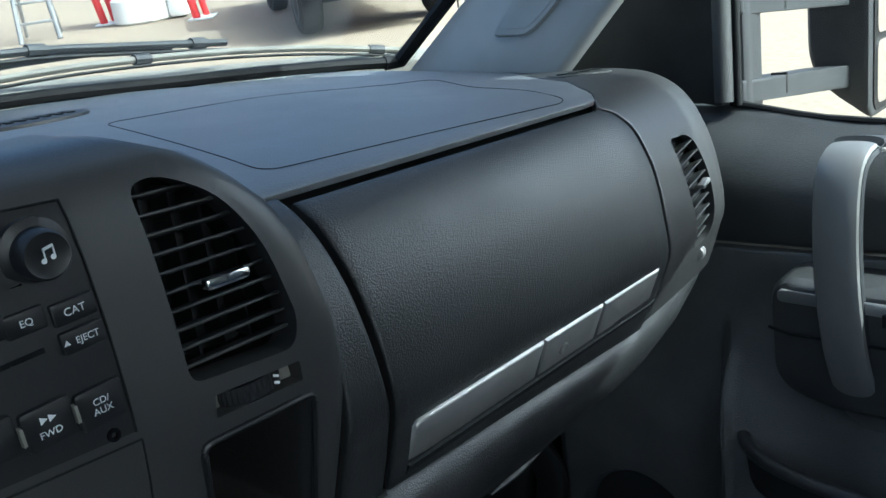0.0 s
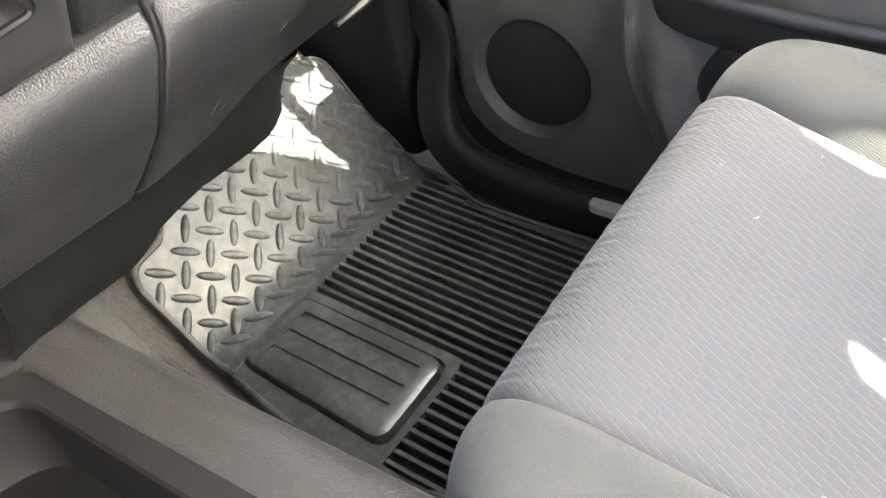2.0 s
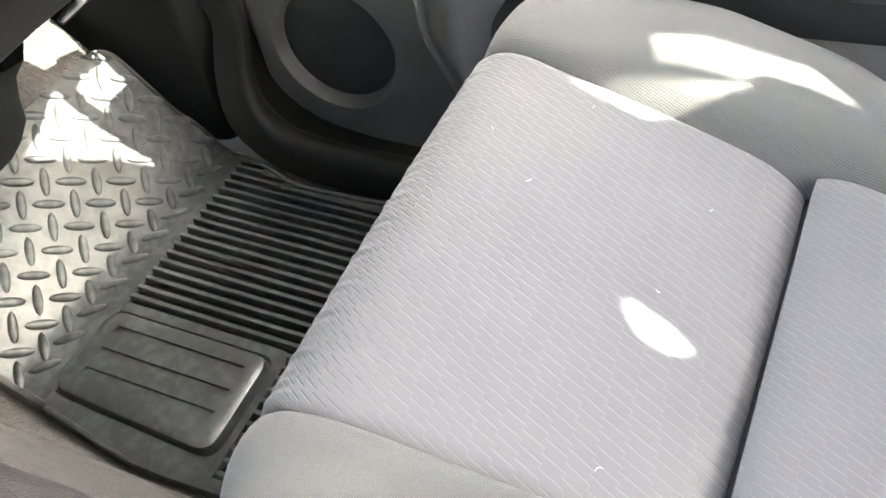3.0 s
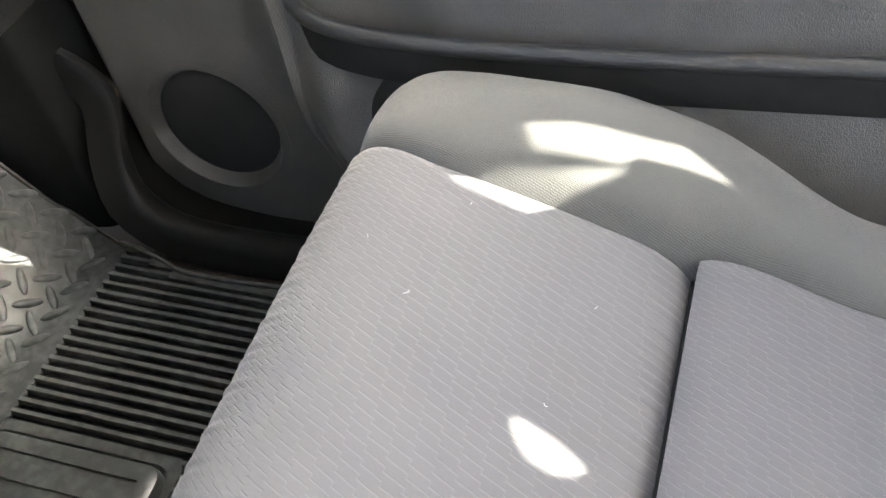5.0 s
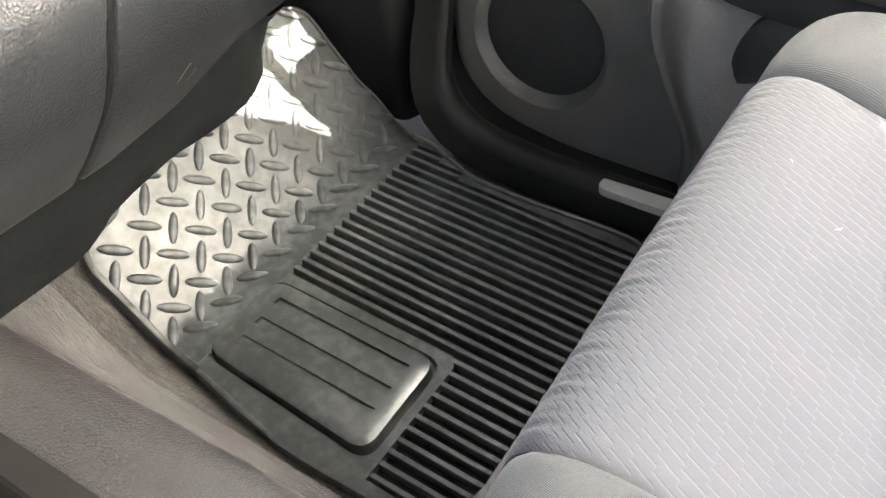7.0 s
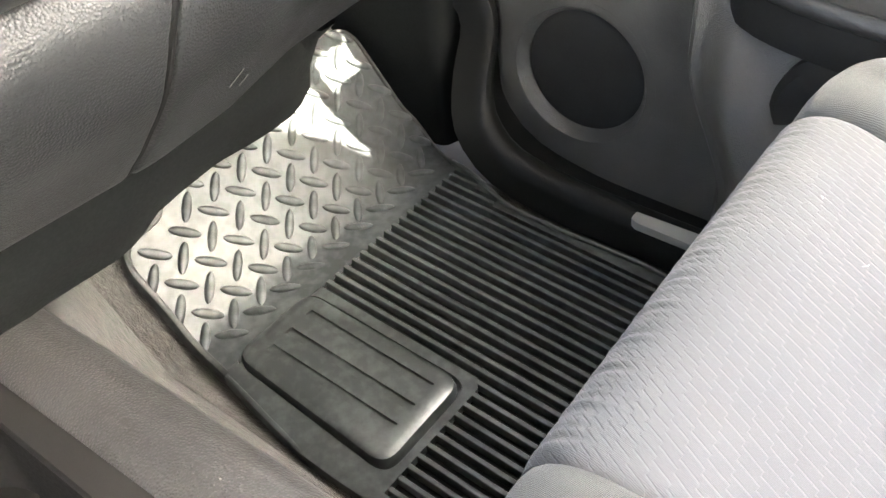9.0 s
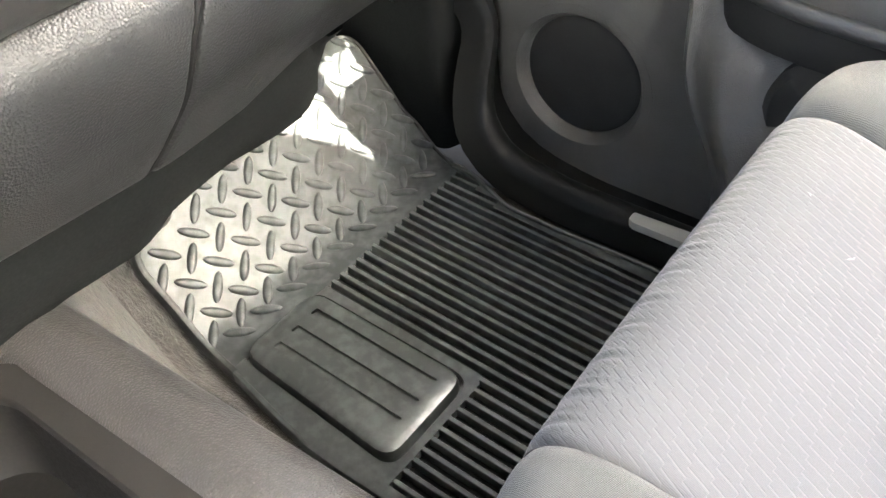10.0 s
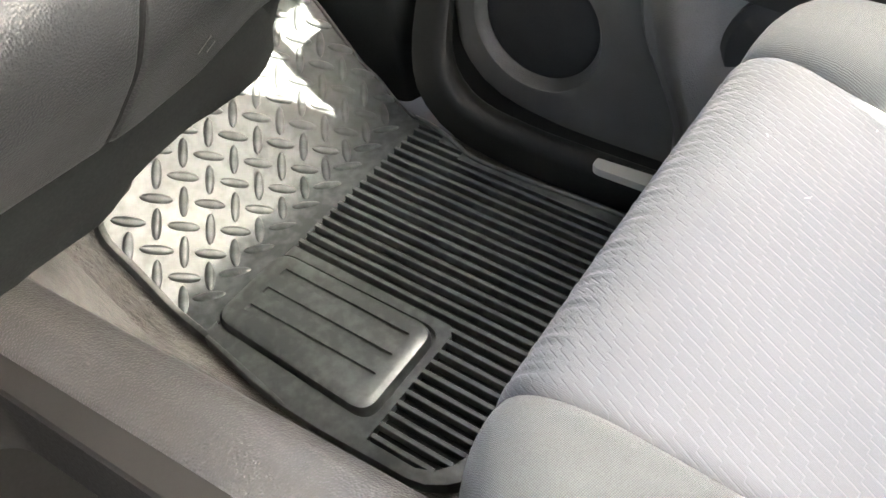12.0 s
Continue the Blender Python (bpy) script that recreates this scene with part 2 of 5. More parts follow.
def part(name, bm, mat, parent=None, label="", smooth=True):
    ob = new(name, mesh_of(name, bm, mat, smooth))
    if parent:
        ob.parent = parent
        ob.matrix_parent_inverse = parent.matrix_world.inverted()
    return tagged(ob, label)


def thing(name, at, label, category, group="", kind=""):
    ob = new(name)
    ob.empty_display_size = 0.02
    ob.location = at
    ob.matrix_world = Matrix.Translation(at)
    return tagged(ob, label, category, group, kind)


def quads(rows, closed=False):
    """A sheet through rows of points."""
    bm = bmesh.new()
    vs = [[bm.verts.new(p) for p in r] for r in rows]
    for a, b in zip(vs, vs[1:]):
        n = len(a)
        for k in range(n if closed else n - 1):
            bm.faces.new((a[k], a[(k + 1) % n], b[(k + 1) % n], b[k]))
    return bm


def box(x0, x1, y0, y1, z0, z1, bevel=0.0, segments=2):
    bm = bmesh.new()
    bmesh.ops.create_cube(bm, size=1)
    for v in bm.verts:
        v.co = Vector((x0 + (v.co.x + 0.5) * (x1 - x0), y0 + (v.co.y + 0.5) * (y1 - y0), z0 + (v.co.z + 0.5) * (z1 - z0)))
    if bevel:
        bmesh.ops.bevel(bm, geom=list(bm.edges), offset=bevel, segments=segments, profile=0.5, affect="EDGES")
    return bm


def moved(bm, m):
    bmesh.ops.transform(bm, matrix=m, verts=bm.verts)
    return bm


def joined(*bms):
    out = bmesh.new()
    for b in bms:
        me = bpy.data.meshes.new("tmp")
        b.to_mesh(me)
        b.free()
        out.from_mesh(me)
        bpy.data.meshes.remove(me)
    return out


def rounded(poly, r, n=5):
    """Corners of a polygon rounded; r is one radius or one for each corner."""
    out, m = [], len(poly)
    rs = r if isinstance(r, (list, tuple)) else [r] * m
    for k in range(m):
        p, a, b = Vector(poly[k]), Vector(poly[k - 1]), Vector(poly[(k + 1) % m])
        da, db = (a - p), (b - p)
        q = min(rs[k], 0.49 * da.length, 0.49 * db.length)
        s, e = p + da.normalized() * q, p + db.normalized() * q
        for i in range(n + 1):
            t = i / n
            out.append((s * (1 - t) ** 2 + p * 2 * t * (1 - t) + e * t * t)[:])
    return out


def prism(poly, put, depth, bevel=0.0):
    """A polygon of (a, b), set in space by put(a, b, d), between d = 0 and d = depth. The face at 0 is eased by bevel."""
    bm = bmesh.new()
    c = Vector((sum(p[0] for p in poly) / len(poly), sum(p[1] for p in poly) / len(poly)))
    rings = []
    steps = [(0.0, bevel), (0.3 * bevel, 0.3 * bevel), (bevel, 0.0), (depth, 0.0)] if bevel else [(0, 0), (depth, 0)]
    for d, inset in steps:
        ring = []
        for p in poly:
            w = Vector(p) - c
            w *= max(1 - inset / max(w.length, 1e-6), 0)
            ring.append(bm.verts.new(put(*(c + w), d)))
        rings.append(ring)
    n = len(poly)
    for a, b in zip(rings, rings[1:]):
        for k in range(n):
            bm.faces.new((a[k], a[(k + 1) % n], b[(k + 1) % n], b[k]))
    bm.faces.new(rings[0])
    bm.faces.new(rings[-1][::-1])
    return bm


def tube(points, r, n=10, flat=1.0, cap=True):
    pts = [Vector(p) for p in points]
    rows = []
    for k, p in enumerate(pts):
        d = (pts[min(k + 1, len(pts) - 1)] - pts[max(k - 1, 0)]).normalized()
        side = d.cross(Vector((0, 0, 1)))
        side = side.normalized() if side.length > 1e-3 else Vector((1, 0, 0))
        up = side.cross(d)
        rr = r[k] if isinstance(r, (list, tuple)) else r
        rows.append([p + side * rr * math.cos(a) + up * rr * flat * math.sin(a) for a in (2 * math.pi * i / n for i in range(n))])
    bm = quads(rows, True)
    if cap:
        bm.verts.ensure_lookup_table()
        bm.faces.new([bm.verts[i] for i in range(n)])
        bm.faces.new([bm.verts[len(bm.verts) - n + i] for i in range(n)])
    return bm


def lathe(profile, n=32, knurl=0.0):
    """A turned solid about z from (radius, height) pairs, closed at both ends."""
    rows = [[(r * (1 - knurl * (i // 2 % 2)) * math.cos(2 * math.pi * i / n), r * (1 - knurl * (i // 2 % 2)) * math.sin(2 * math.pi * i / n), h) for i in range(n)] for r, h in profile]
    bm = quads(rows, True)
    bm.verts.ensure_lookup_table()
    bm.faces.new([bm.verts[i] for i in range(n)])
    bm.faces.new([bm.verts[len(bm.verts) - n + i] for i in range(n)])
    return bm


def cut(bm, cutters):
    """bm less the closed meshes in cutters."""
    me = bpy.data.meshes.new("tmp")
    bmesh.ops.recalc_face_normals(bm, faces=bm.faces)
    bm.to_mesh(me)
    bm.free()
    ob, made = new("tmp", me), []
    for c in cutters:
        bmesh.ops.recalc_face_normals(c, faces=c.faces)
        cm = bpy.data.meshes.new("tmp")
        c.to_mesh(cm)
        c.free()
        made.append(new("tmp", cm))
        mod = ob.modifiers.new("cut", "BOOLEAN")
        mod.operation, mod.object, mod.solver = "DIFFERENCE", made[-1], "EXACT"
    bpy.context.view_layer.update()
    out = bmesh.new()
    out.from_mesh(ob.evaluated_get(bpy.context.evaluated_depsgraph_get()).to_mesh())
    for o in (ob, *made):
        d = o.data
        bpy.data.objects.remove(o)
        bpy.data.meshes.remove(d)
    return out


def interp(table, v):
    """Linear look-up in pairs sorted by their first number."""
    if v <= table[0][0]:
        return table[0][1]
    for (a, x), (b, y) in zip(table, table[1:]):
        if v <= b:
            return x + (y - x) * (v - a) / (b - a)
    return table[-1][1]


def smooth_curve(pts, n):
    """n + 1 points on a Catmull-Rom curve through pts, evenly by length."""
    p = [Vector(q) for q in pts]
    p = [p[0] * 2 - p[1]] + p + [p[-1] * 2 - p[-2]]
    dense = []
    for a, b, c, d in zip(p, p[1:], p[2:], p[3:]):
        for i in range(16):
            t = i / 16
            dense.append(0.5 * (2 * b + (c - a) * t + (2 * a - 5 * b + 4 * c - d) * t * t + (3 * b - a - 3 * c + d) * t ** 3))
    dense.append(p[-2])
    run = [0.0]
    for a, b in zip(dense, dense[1:]):
        run.append(run[-1] + (b - a).length)
    out, k = [], 0
    for i in range(n + 1):
        s = run[-1] * i / n
        while k < len(run) - 2 and run[k + 1] < s:
            k += 1
        t = (s - run[k]) / max(run[k + 1] - run[k], 1e-9)
        out.append(dense[k].lerp(dense[k + 1], min(t, 1)))
    return out


def text(name, body, size, m, mat, parent, squeeze=1.0):
    cu = bpy.data.curves.new(name, "FONT")
    cu.body, cu.size, cu.align_x, cu.align_y, cu.extrude = body, size, "CENTER", "CENTER", 0.0001
    ob = new("tmp", cu)
    bpy.context.view_layer.update()
    me = bpy.data.meshes.new_from_object(ob.evaluated_get(bpy.context.evaluated_depsgraph_get()))
    bpy.data.objects.remove(ob)
    bpy.data.curves.remove(cu)
    bm = bmesh.new()
    bm.from_mesh(me)
    bpy.data.meshes.remove(me)
    moved(bm, m @ Matrix.Diagonal((squeeze, 1, 1, 1)))
    return part(name, bm, mat, parent, smooth=False)


def spread(a, b, n, edge):
    """n inner steps from a to b with close rows near both ends, where the edge is rounded."""
    length = abs(b - a)
    e = min(edge / max(length, 1e-6), 0.2)
    if e <= 0:
        ts = [i / n for i in range(n + 1)]
    else:
        ts = [0, e * 0.12, e * 0.4, e] + [e + (1 - 2 * e) * i / n for i in range(1, n)] + [1 - e, 1 - e * 0.4, 1 - e * 0.12, 1]
    return ts


def skin(f, lu, lv, nu, nv, thick, edge, out):
    """A moulded panel: f(u, v) is its face, lu and lv its lengths in metres; the rim rolls back over edge, and the panel is thick
    metres deep against the side of the point out."""
    def normal(u, v):
        du = Vector(f(min(u + 1e-3, 1), v)) - Vector(f(max(u - 1e-3, 0), v))
        dv = Vector(f(u, min(v + 1e-3, 1))) - Vector(f(u, max(v - 1e-3, 0)))
        return du.cross(dv).normalized()

    side = 1 if normal(0.5, 0.5).dot(Vector(out) - Vector(f(0.5, 0.5))) > 0 else -1
    us, vs = spread(0, lu, nu, edge), spread(0, lv, nv, edge)
    rows_a, rows_b = [], []
    for v in vs:
        ra, rb = [], []
        for u in us:
            p = Vector(f(u, v))
            nrm = normal(u, v) * side
            near = min(min(u, 1 - u) * lu, min(v, 1 - v) * lv)
            sink = 0.0
            if edge and near < edge:
                sink = edge * (1 - math.sqrt(max(1 - (1 - near / edge) ** 2, 0)))
            ra.append(p - nrm * sink)
            rb.append(p - nrm * thick)
        rows_a.append(ra)
        rows_b.append(rb)
    bm = bmesh.new()
    va = [[bm.verts.new(p) for p in r] for r in rows_a]
    vb = [[bm.verts.new(p) for p in r] for r in rows_b]
    h, w = len(va), len(va[0])
    for j in range(h - 1):
        for i in range(w - 1):
            bm.faces.new((va[j][i], va[j][i + 1], va[j + 1][i + 1], va[j + 1][i]))
            bm.faces.new((vb[j][i], vb[j + 1][i], vb[j + 1][i + 1], vb[j][i + 1]))
    for i in range(w - 1):
        bm.faces.new((va[0][i], vb[0][i], vb[0][i + 1], va[0][i + 1]))
        bm.faces.new((va[-1][i], va[-1][i + 1], vb[-1][i + 1], vb[-1][i]))
    for j in range(h - 1):
        bm.faces.new((va[j][0], va[j + 1][0], vb[j + 1][0], vb[j][0]))
        bm.faces.new((va[j][-1], vb[j][-1], vb[j + 1][-1], va[j + 1][-1]))
    return bm


def ease(a, b, v):
    t = min(max((v - a) / (b - a), 0), 1)
    return t * t * (3 - 2 * t)


EYE_SIDE = (-0.4, -1.2, 0.9)

# ---- cab shell ----
MAT_BEND, MAT_ANGLE = 0.035, radians(47)
FLOOR_FALL = 0.09  # the floor falls to the rear


def mat_point(x, s, h=0.0):
    """A point of the foot well's sheet: s runs forward along it, h stands off it."""
    r = 0.055
    arc = r * MAT_ANGLE
    if s <= MAT_BEND:
        y, z, a = s, FLOOR_FALL * min(max(s, -0.5), 0.0), 0.0
    elif s < MAT_BEND + arc:
        a = (s - MAT_BEND) / r
        y, z = MAT_BEND + r * math.sin(a), r * (1 - math.cos(a))
    else:
        a = MAT_ANGLE
        d = s - MAT_BEND - arc
        y, z = MAT_BEND + r * math.sin(a) + d * math.cos(a), r * (1 - math.cos(a)) + d * math.sin(a)
    return Vector((x, y - h * math.sin(a), z + h * math.cos(a)))


# The carpet: foot well, toe board, and the tunnel's flank up to the console.
def carpet_point(u, s):
    """u runs from the tunnel (0) to the sill (1)."""
    cross = [(0.0, -0.62, 0.08), (0.10, -0.34, 0.12), (0.2, -0.312, 0.255), (0.35, -0.262, 0.16), (0.5, -0.215, 0.05), (0.6, -0.18, 0.002), (0.68, -0.14, -0.004), (1.0, 0.262, -0.004)]
    x, h = interp([(c[0], c[1]) for c in cross], u), interp([(c[0], c[2]) for c in cross], u)
    lump = 0.006 * math.sin(9 * s + 20 * x) * max(0, 1 - abs(u - 0.4) * 5)
    narrow = max(0.0, s - 0.02) * 0.25 * max(0, 1 - u / 0.6)
    return mat_point(x - narrow + lump, s, h - 0.002 if h < 0.05 else h - 0.002 + lump)


us = [0, 0.05, 0.1] + [0.1 + 0.6 * i / 48 for i in range(1, 49)] + [0.8, 0.9, 1.0]
floor = part("floor", quads([[carpet_point(u, -1.15 + 1.62 * j / 70) for u in us] for j in range(71)]), CARPET)
tagged(floor, "taupe loop-pile cab carpet over foot well and tunnel", "carpet", kind="structure")
floor_pan = part("floor_pan", box(-1.3, 0.42, -2.0, 0.5, -0.12, -0.09), BODY)
tagged(floor_pan, "black cab floor pan under the carpet", "floor", kind="structure")

firewall = part("firewall", box(-1.3, 0.42, 0.33, 0.37, -0.05, 0.78), BODY)
tagged(firewall, "black firewall behind the dashboard", "wall", kind="structure")


# Invented openings: shafts cut through unseen walls and roof to shape sun patches.
def patch_shaft(points):
    """A shaft towards the sun above the (x, y, z) outline of a wanted sun patch."""
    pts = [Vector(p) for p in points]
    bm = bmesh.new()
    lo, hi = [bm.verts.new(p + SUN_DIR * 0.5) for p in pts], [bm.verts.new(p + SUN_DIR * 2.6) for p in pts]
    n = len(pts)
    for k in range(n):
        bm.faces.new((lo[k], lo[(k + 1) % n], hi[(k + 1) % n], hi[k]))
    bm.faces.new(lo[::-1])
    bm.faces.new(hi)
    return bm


def patch_shafts():
    return [patch_shaft([(-0.0822, -0.590, 0.284), (-0.0890, -0.614, 0.277), (-0.1005, -0.637, 0.271), (-0.1070, -0.630, 0.275), (-0.1100, -0.618, 0.277), (-0.1050, -0.604, 0.281), (-0.0940, -0.594, 0.283)]),
            patch_shaft([(0.150, -0.552, 0.317), (0.160, -0.590, 0.315), (0.172, -0.686, 0.306), (0.150, -0.732, 0.300), (0.153, -0.690, 0.305), (0.150, -0.655, 0.310), (0.139, -0.640, 0.313), (0.134, -0.572, 0.316)]),
            patch_shaft([(0.102, -0.499, 0.297), (0.115, -0.530, 0.294), (0.119, -0.573, 0.290), (0.133, -0.628, 0.290), (0.110, -0.595, 0.288), (0.089, -0.563, 0.285), (0.094, -0.530, 0.289)]),
            patch_shaft([(0.020, -0.274, 0.513), (0.060, -0.279, 0.536), (0.115, -0.279, 0.562), (0.160, -0.276, 0.582), (0.240, -0.270, 0.600), (0.290, -0.255, 0.600), (0.280, -0.240, 0.550), (0.180, -0.260, 0.512), (0.080, -0.268, 0.494)])]


REAR = -1.72
# Unseen wall; its window is sized for fill light, clear of seat sun.
back_wall = cut(box(-1.3, 0.49, REAR - 0.02, REAR + 0.02, -0.12, 1.46), [box(-1.10, -0.37, REAR - 0.1, REAR + 0.1, 0.66, 1.32)] + patch_shafts())
back = part("wall_back", back_wall, LINER)
tagged(back, "light grey cab back wall, window and added sun patch cuts", "wall", kind="structure")
# Unseen driver's side: a closing wall, its window opening sized to set the fill light.
driver_wall = cut(box(-1.32, -1.28, -2.0, 0.5, -0.12, 1.46), [prism(rounded([(-1.0, 0.74), (-0.02, 0.74), (-0.30, 1.10), (-0.42, 1.26), (-1.0, 1.28)], 0.04, 4), lambda a, b, d: (-1.4 + d, a, b), 0.2)])
left = part("wall_driver_side", driver_wall, LINER)
tagged(left, "light grey unseen driver side wall with an added window opening", "wall", kind="structure")
def leaning_post():
    """The unseen pillar behind the door: it leans in towards the roof, and its front edge leans back to bound the sun
    patch on the toe board.
    """
    rows_ = [[Vector((x, f, z)), Vector((x + 0.05, f, z)), Vector((x + 0.05, REAR, z)), Vector((x, REAR, z))] for x, z, f in ((0.435, 0.66, -0.96), (0.43, 0.80, -0.985), (0.415, 0.95, -1.04), (0.403, 1.07, -1.13), (0.385, 1.19, -1.18), (0.345, 1.42, -1.32))]
    bm = quads(rows_, True)
    bm.verts.ensure_lookup_table()
    bm.faces.new([bm.verts[i] for i in range(4)])
    bm.faces.new([bm.verts[len(bm.verts) - 4 + i] for i in range(4)])
    return bm


right_rear = part("wall_passenger_side", joined(box(0.44, 0.49, REAR, -0.95, -0.12, 0.68), cut(leaning_post(), patch_shafts()), cut(box(0.315, 0.40, REAR, -0.45, 1.375, 1.47, 0.01), patch_shafts())), LINER)
tagged(right_rear, "light grey unseen side pillar and rail shaped for sun patches", "wall", kind="structure")
# The same sun patch shafts are cut through the unseen roof.
ceiling = part("ceiling", cut(skin(lambda u, v: (-1.3 + 1.68 * u, REAR - 0.02 + 1.44 * v, 1.46 - 0.03 * (2 * v - 1) ** 2), 1.74, 1.44, 12, 12, 0.03, 0.0, (0, -1, 0)), patch_shafts()), LINER)
tagged(ceiling, "light grey cloth headliner with added sun patch cuts", "ceiling", kind="structure")

# ---- windscreen and cowl ----
def screen_base(x):
    return Vector((x, 0.44 - 0.62 * max(0, x - 0.06) ** 1.5 * 1.5, 0.812 - 0.06 * (x + 0.15)))


def screen_point(u, v):
    x = -1.25 + 1.65 * u
    b = screen_base(x)
    return Vector((x - 0.06 * v * (1 if x > -0.4 else -1), b.y + (-0.36 - b.y) * v, b.z + (1.42 - b.z) * v))


windscreen = part("windscreen", skin(screen_point, 1.65, 0.75, 24, 8, 0.004, 0.0, (0, -1, 1)), GLASS)
windscreen.visible_shadow = False
tagged(windscreen, "clear laminated windscreen glass", "windscreen", kind="structure")
seal = part("trim_screen_seal", tube([p[:] for p in smooth_curve([(-1.25, 0.42, 0.830), (-0.6, 0.43, 0.826), (-0.146, 0.42, 0.817), (-0.039, 0.42, 0.813), (0.085, 0.42, 0.806), (0.19, 0.372, 0.8015), (0.293, 0.30, 0.795), (0.352, 0.258, 0.789)], 60)], 0.0085, 8), SEAL)
tagged(seal, "black rubber seal along the windscreen base", "seal", kind="structure")
def pillar_edge(v):
    return Vector((0.392, 0.275, 0.772)).lerp(Vector((0.40 - 0.09 * ease(0.25, 1.0, v), -0.62, 1.44)), v) + Vector((-0.012, 0, 0.004))


seal_side = part("trim_pillar_seal", tube([Vector((0.348, 0.261, 0.789)), Vector((0.372, 0.252, 0.789))] + [pillar_edge(v / 12) for v in range(1, 13)], 0.011, 8), SEAL)
tagged(seal_side, "black rubber seal up the windscreen side", "seal", kind="structure")
cowl = part("cowl", skin(lambda u, v: screen_base(-1.25 + 1.75 * u) + Vector((0, 0.02 + 0.14 * v, 0.008 + 0.028 * v - 0.01 * v * v)), 1.75, 0.14, 24, 5, 0.02, 0.004, (0, 0, 2)), COWL)
tagged(cowl, "grey plastic cowl panel below the windscreen", "cowl", kind="structure")
hood = part("engine_hood", skin(lambda u, v: (-1.2 + 1.7 * u, 0.60 + 0.85 * v - 0.15 * (2 * u - 1) ** 2, 0.80 - 0.07 * (2 * u - 1) ** 2 - 0.04 * v), 1.7, 0.85, 14, 8, 0.02, 0.01, (0, 0, 3)), PAINT)
tagged(hood, "pale beige painted engine hood", "car hood", kind="structure")


def wiper(name, pts, width, label):
    w = thing(name, pts[0], label, "wiper", "windscreen wipers")
    part("blade", tube(pts, width, 8, 0.7), COWL if "pale" in label else MIRROR_BODY, w)
    n = len(pts)
    for k in (1, n // 2, n - 2):
        p, q = Vector(pts[k]), Vector(pts[min(k + 1, n - 1)])
        d = (q - p).normalized() * 0.012
        part("clip", tube([p - d, p + d], width * 1.35, 8, 0.8), MIRROR_BODY, w)
    part("rubber_strip", tube([Vector(p) + Vector((0, -0.004, -width * 1.3)) for p in pts], width * 0.35, 6), SEAL, w)
    return w


wa = smooth_curve([(-0.35, 0.47, 0.86), (-0.113, 0.47, 0.872), (0.04, 0.465, 0.863), (0.217, 0.46, 0.848)], 12)
w1 = wiper("windscreen_wiper", [p[:] for p in wa], 0.008, "dark grey wiper blade resting above the cowl")
part("wiper_arm", tube([p[:] for p in smooth_curve([(-0.3, 0.49, 0.845), (-0.13, 0.485, 0.858), (0.05, 0.48, 0.859), (0.13, 0.47, 0.852)], 10)], 0.006, 8), MIRROR_BODY, w1)
wb = smooth_curve([(-0.35, 0.44, 0.832), (-0.12, 0.445, 0.843), (0.03, 0.44, 0.843), (0.21, 0.43, 0.834), (0.33, 0.37, 0.82), (0.44, 0.31, 0.800)], 20)
wiper("windscreen_wiper", [p[:] for p in wb], 0.007, "pale weathered wiper blade along the cowl")
antenna = thing("antenna", (0.96, 0.62, 0.6), "thin black whip antenna on the fender", "antenna")
part("mast", tube([(0.96, 0.62, 0.55), (0.972, 0.62, 0.80), (0.98, 0.62, 1.2)], 0.002, 6), SEAL, antenna)
part("mast_base", tube([(0.96, 0.62, 0.55), (0.96, 0.62, 0.58)], 0.012, 10), SEAL, antenna)

# ---- pillar ----
pillar = thing("pillar_trim", (0.34, 0.05, 0.76), "light grey moulded pillar trim with an oval cap", "pillar trim", kind="structure")


def pillar_point(u, v):
    lo_a, lo_b = Vector((0.395, 0.27, 0.765)), Vector((0.315, -0.055, 0.752))
    hi_a, hi_b = Vector((0.40 - 0.09 * ease(0.25, 1.0, v), -0.62, 1.44)), Vector((0.37 - 0.09 * ease(0.25, 1.0, v), -0.735, 1.44))
    p = (lo_a.lerp(lo_b, u)).lerp(hi_a.lerp(hi_b, u), v)
    return p + Vector((-0.018, 0.006, 0.0)) * math.sin(math.pi * u) * (1 - 0.3 * v)


part("pillar_panel", skin(pillar_point, 0.35, 0.6, 14, 14, 0.02, 0.012, EYE_SIDE), PILLAR, pillar)


def on_pillar(a, b, d):
    p = pillar_point(0.5 + a, 0.115 + b)
    q = (pillar_point(0.5 + a + 0.01, 0.115 + b) - p).cross(pillar_point(0.5 + a, 0.115 + b + 0.01) - p).normalized()
    if q.x > 0:
        q = -q
    return p + q * (0.006 - d)


oval = rounded([(-0.015, -0.035), (0.245, -0.035), (0.245, 0.09), (-0.015, 0.09)], 0.06, 8)
cap = part("oval_cap", prism(oval, on_pillar, 0.012, 0.005), PILLAR, pillar, "grey oval cap")
inlay = [(0.115 + (a - 0.115) * 0.76, 0.0275 + (b - 0.0275) * 0.80) for a, b in oval]
part("cap_groove", prism(inlay, lambda a, b, d: on_pillar(a, b, d - 0.0006), 0.003, 0.0008), PILLAR, cap)

# ---- passenger door ----
door = thing("door_passenger", (0.34, -0.5, 0.0), "closed dark charcoal passenger door with silver pull", "door", kind="structure")


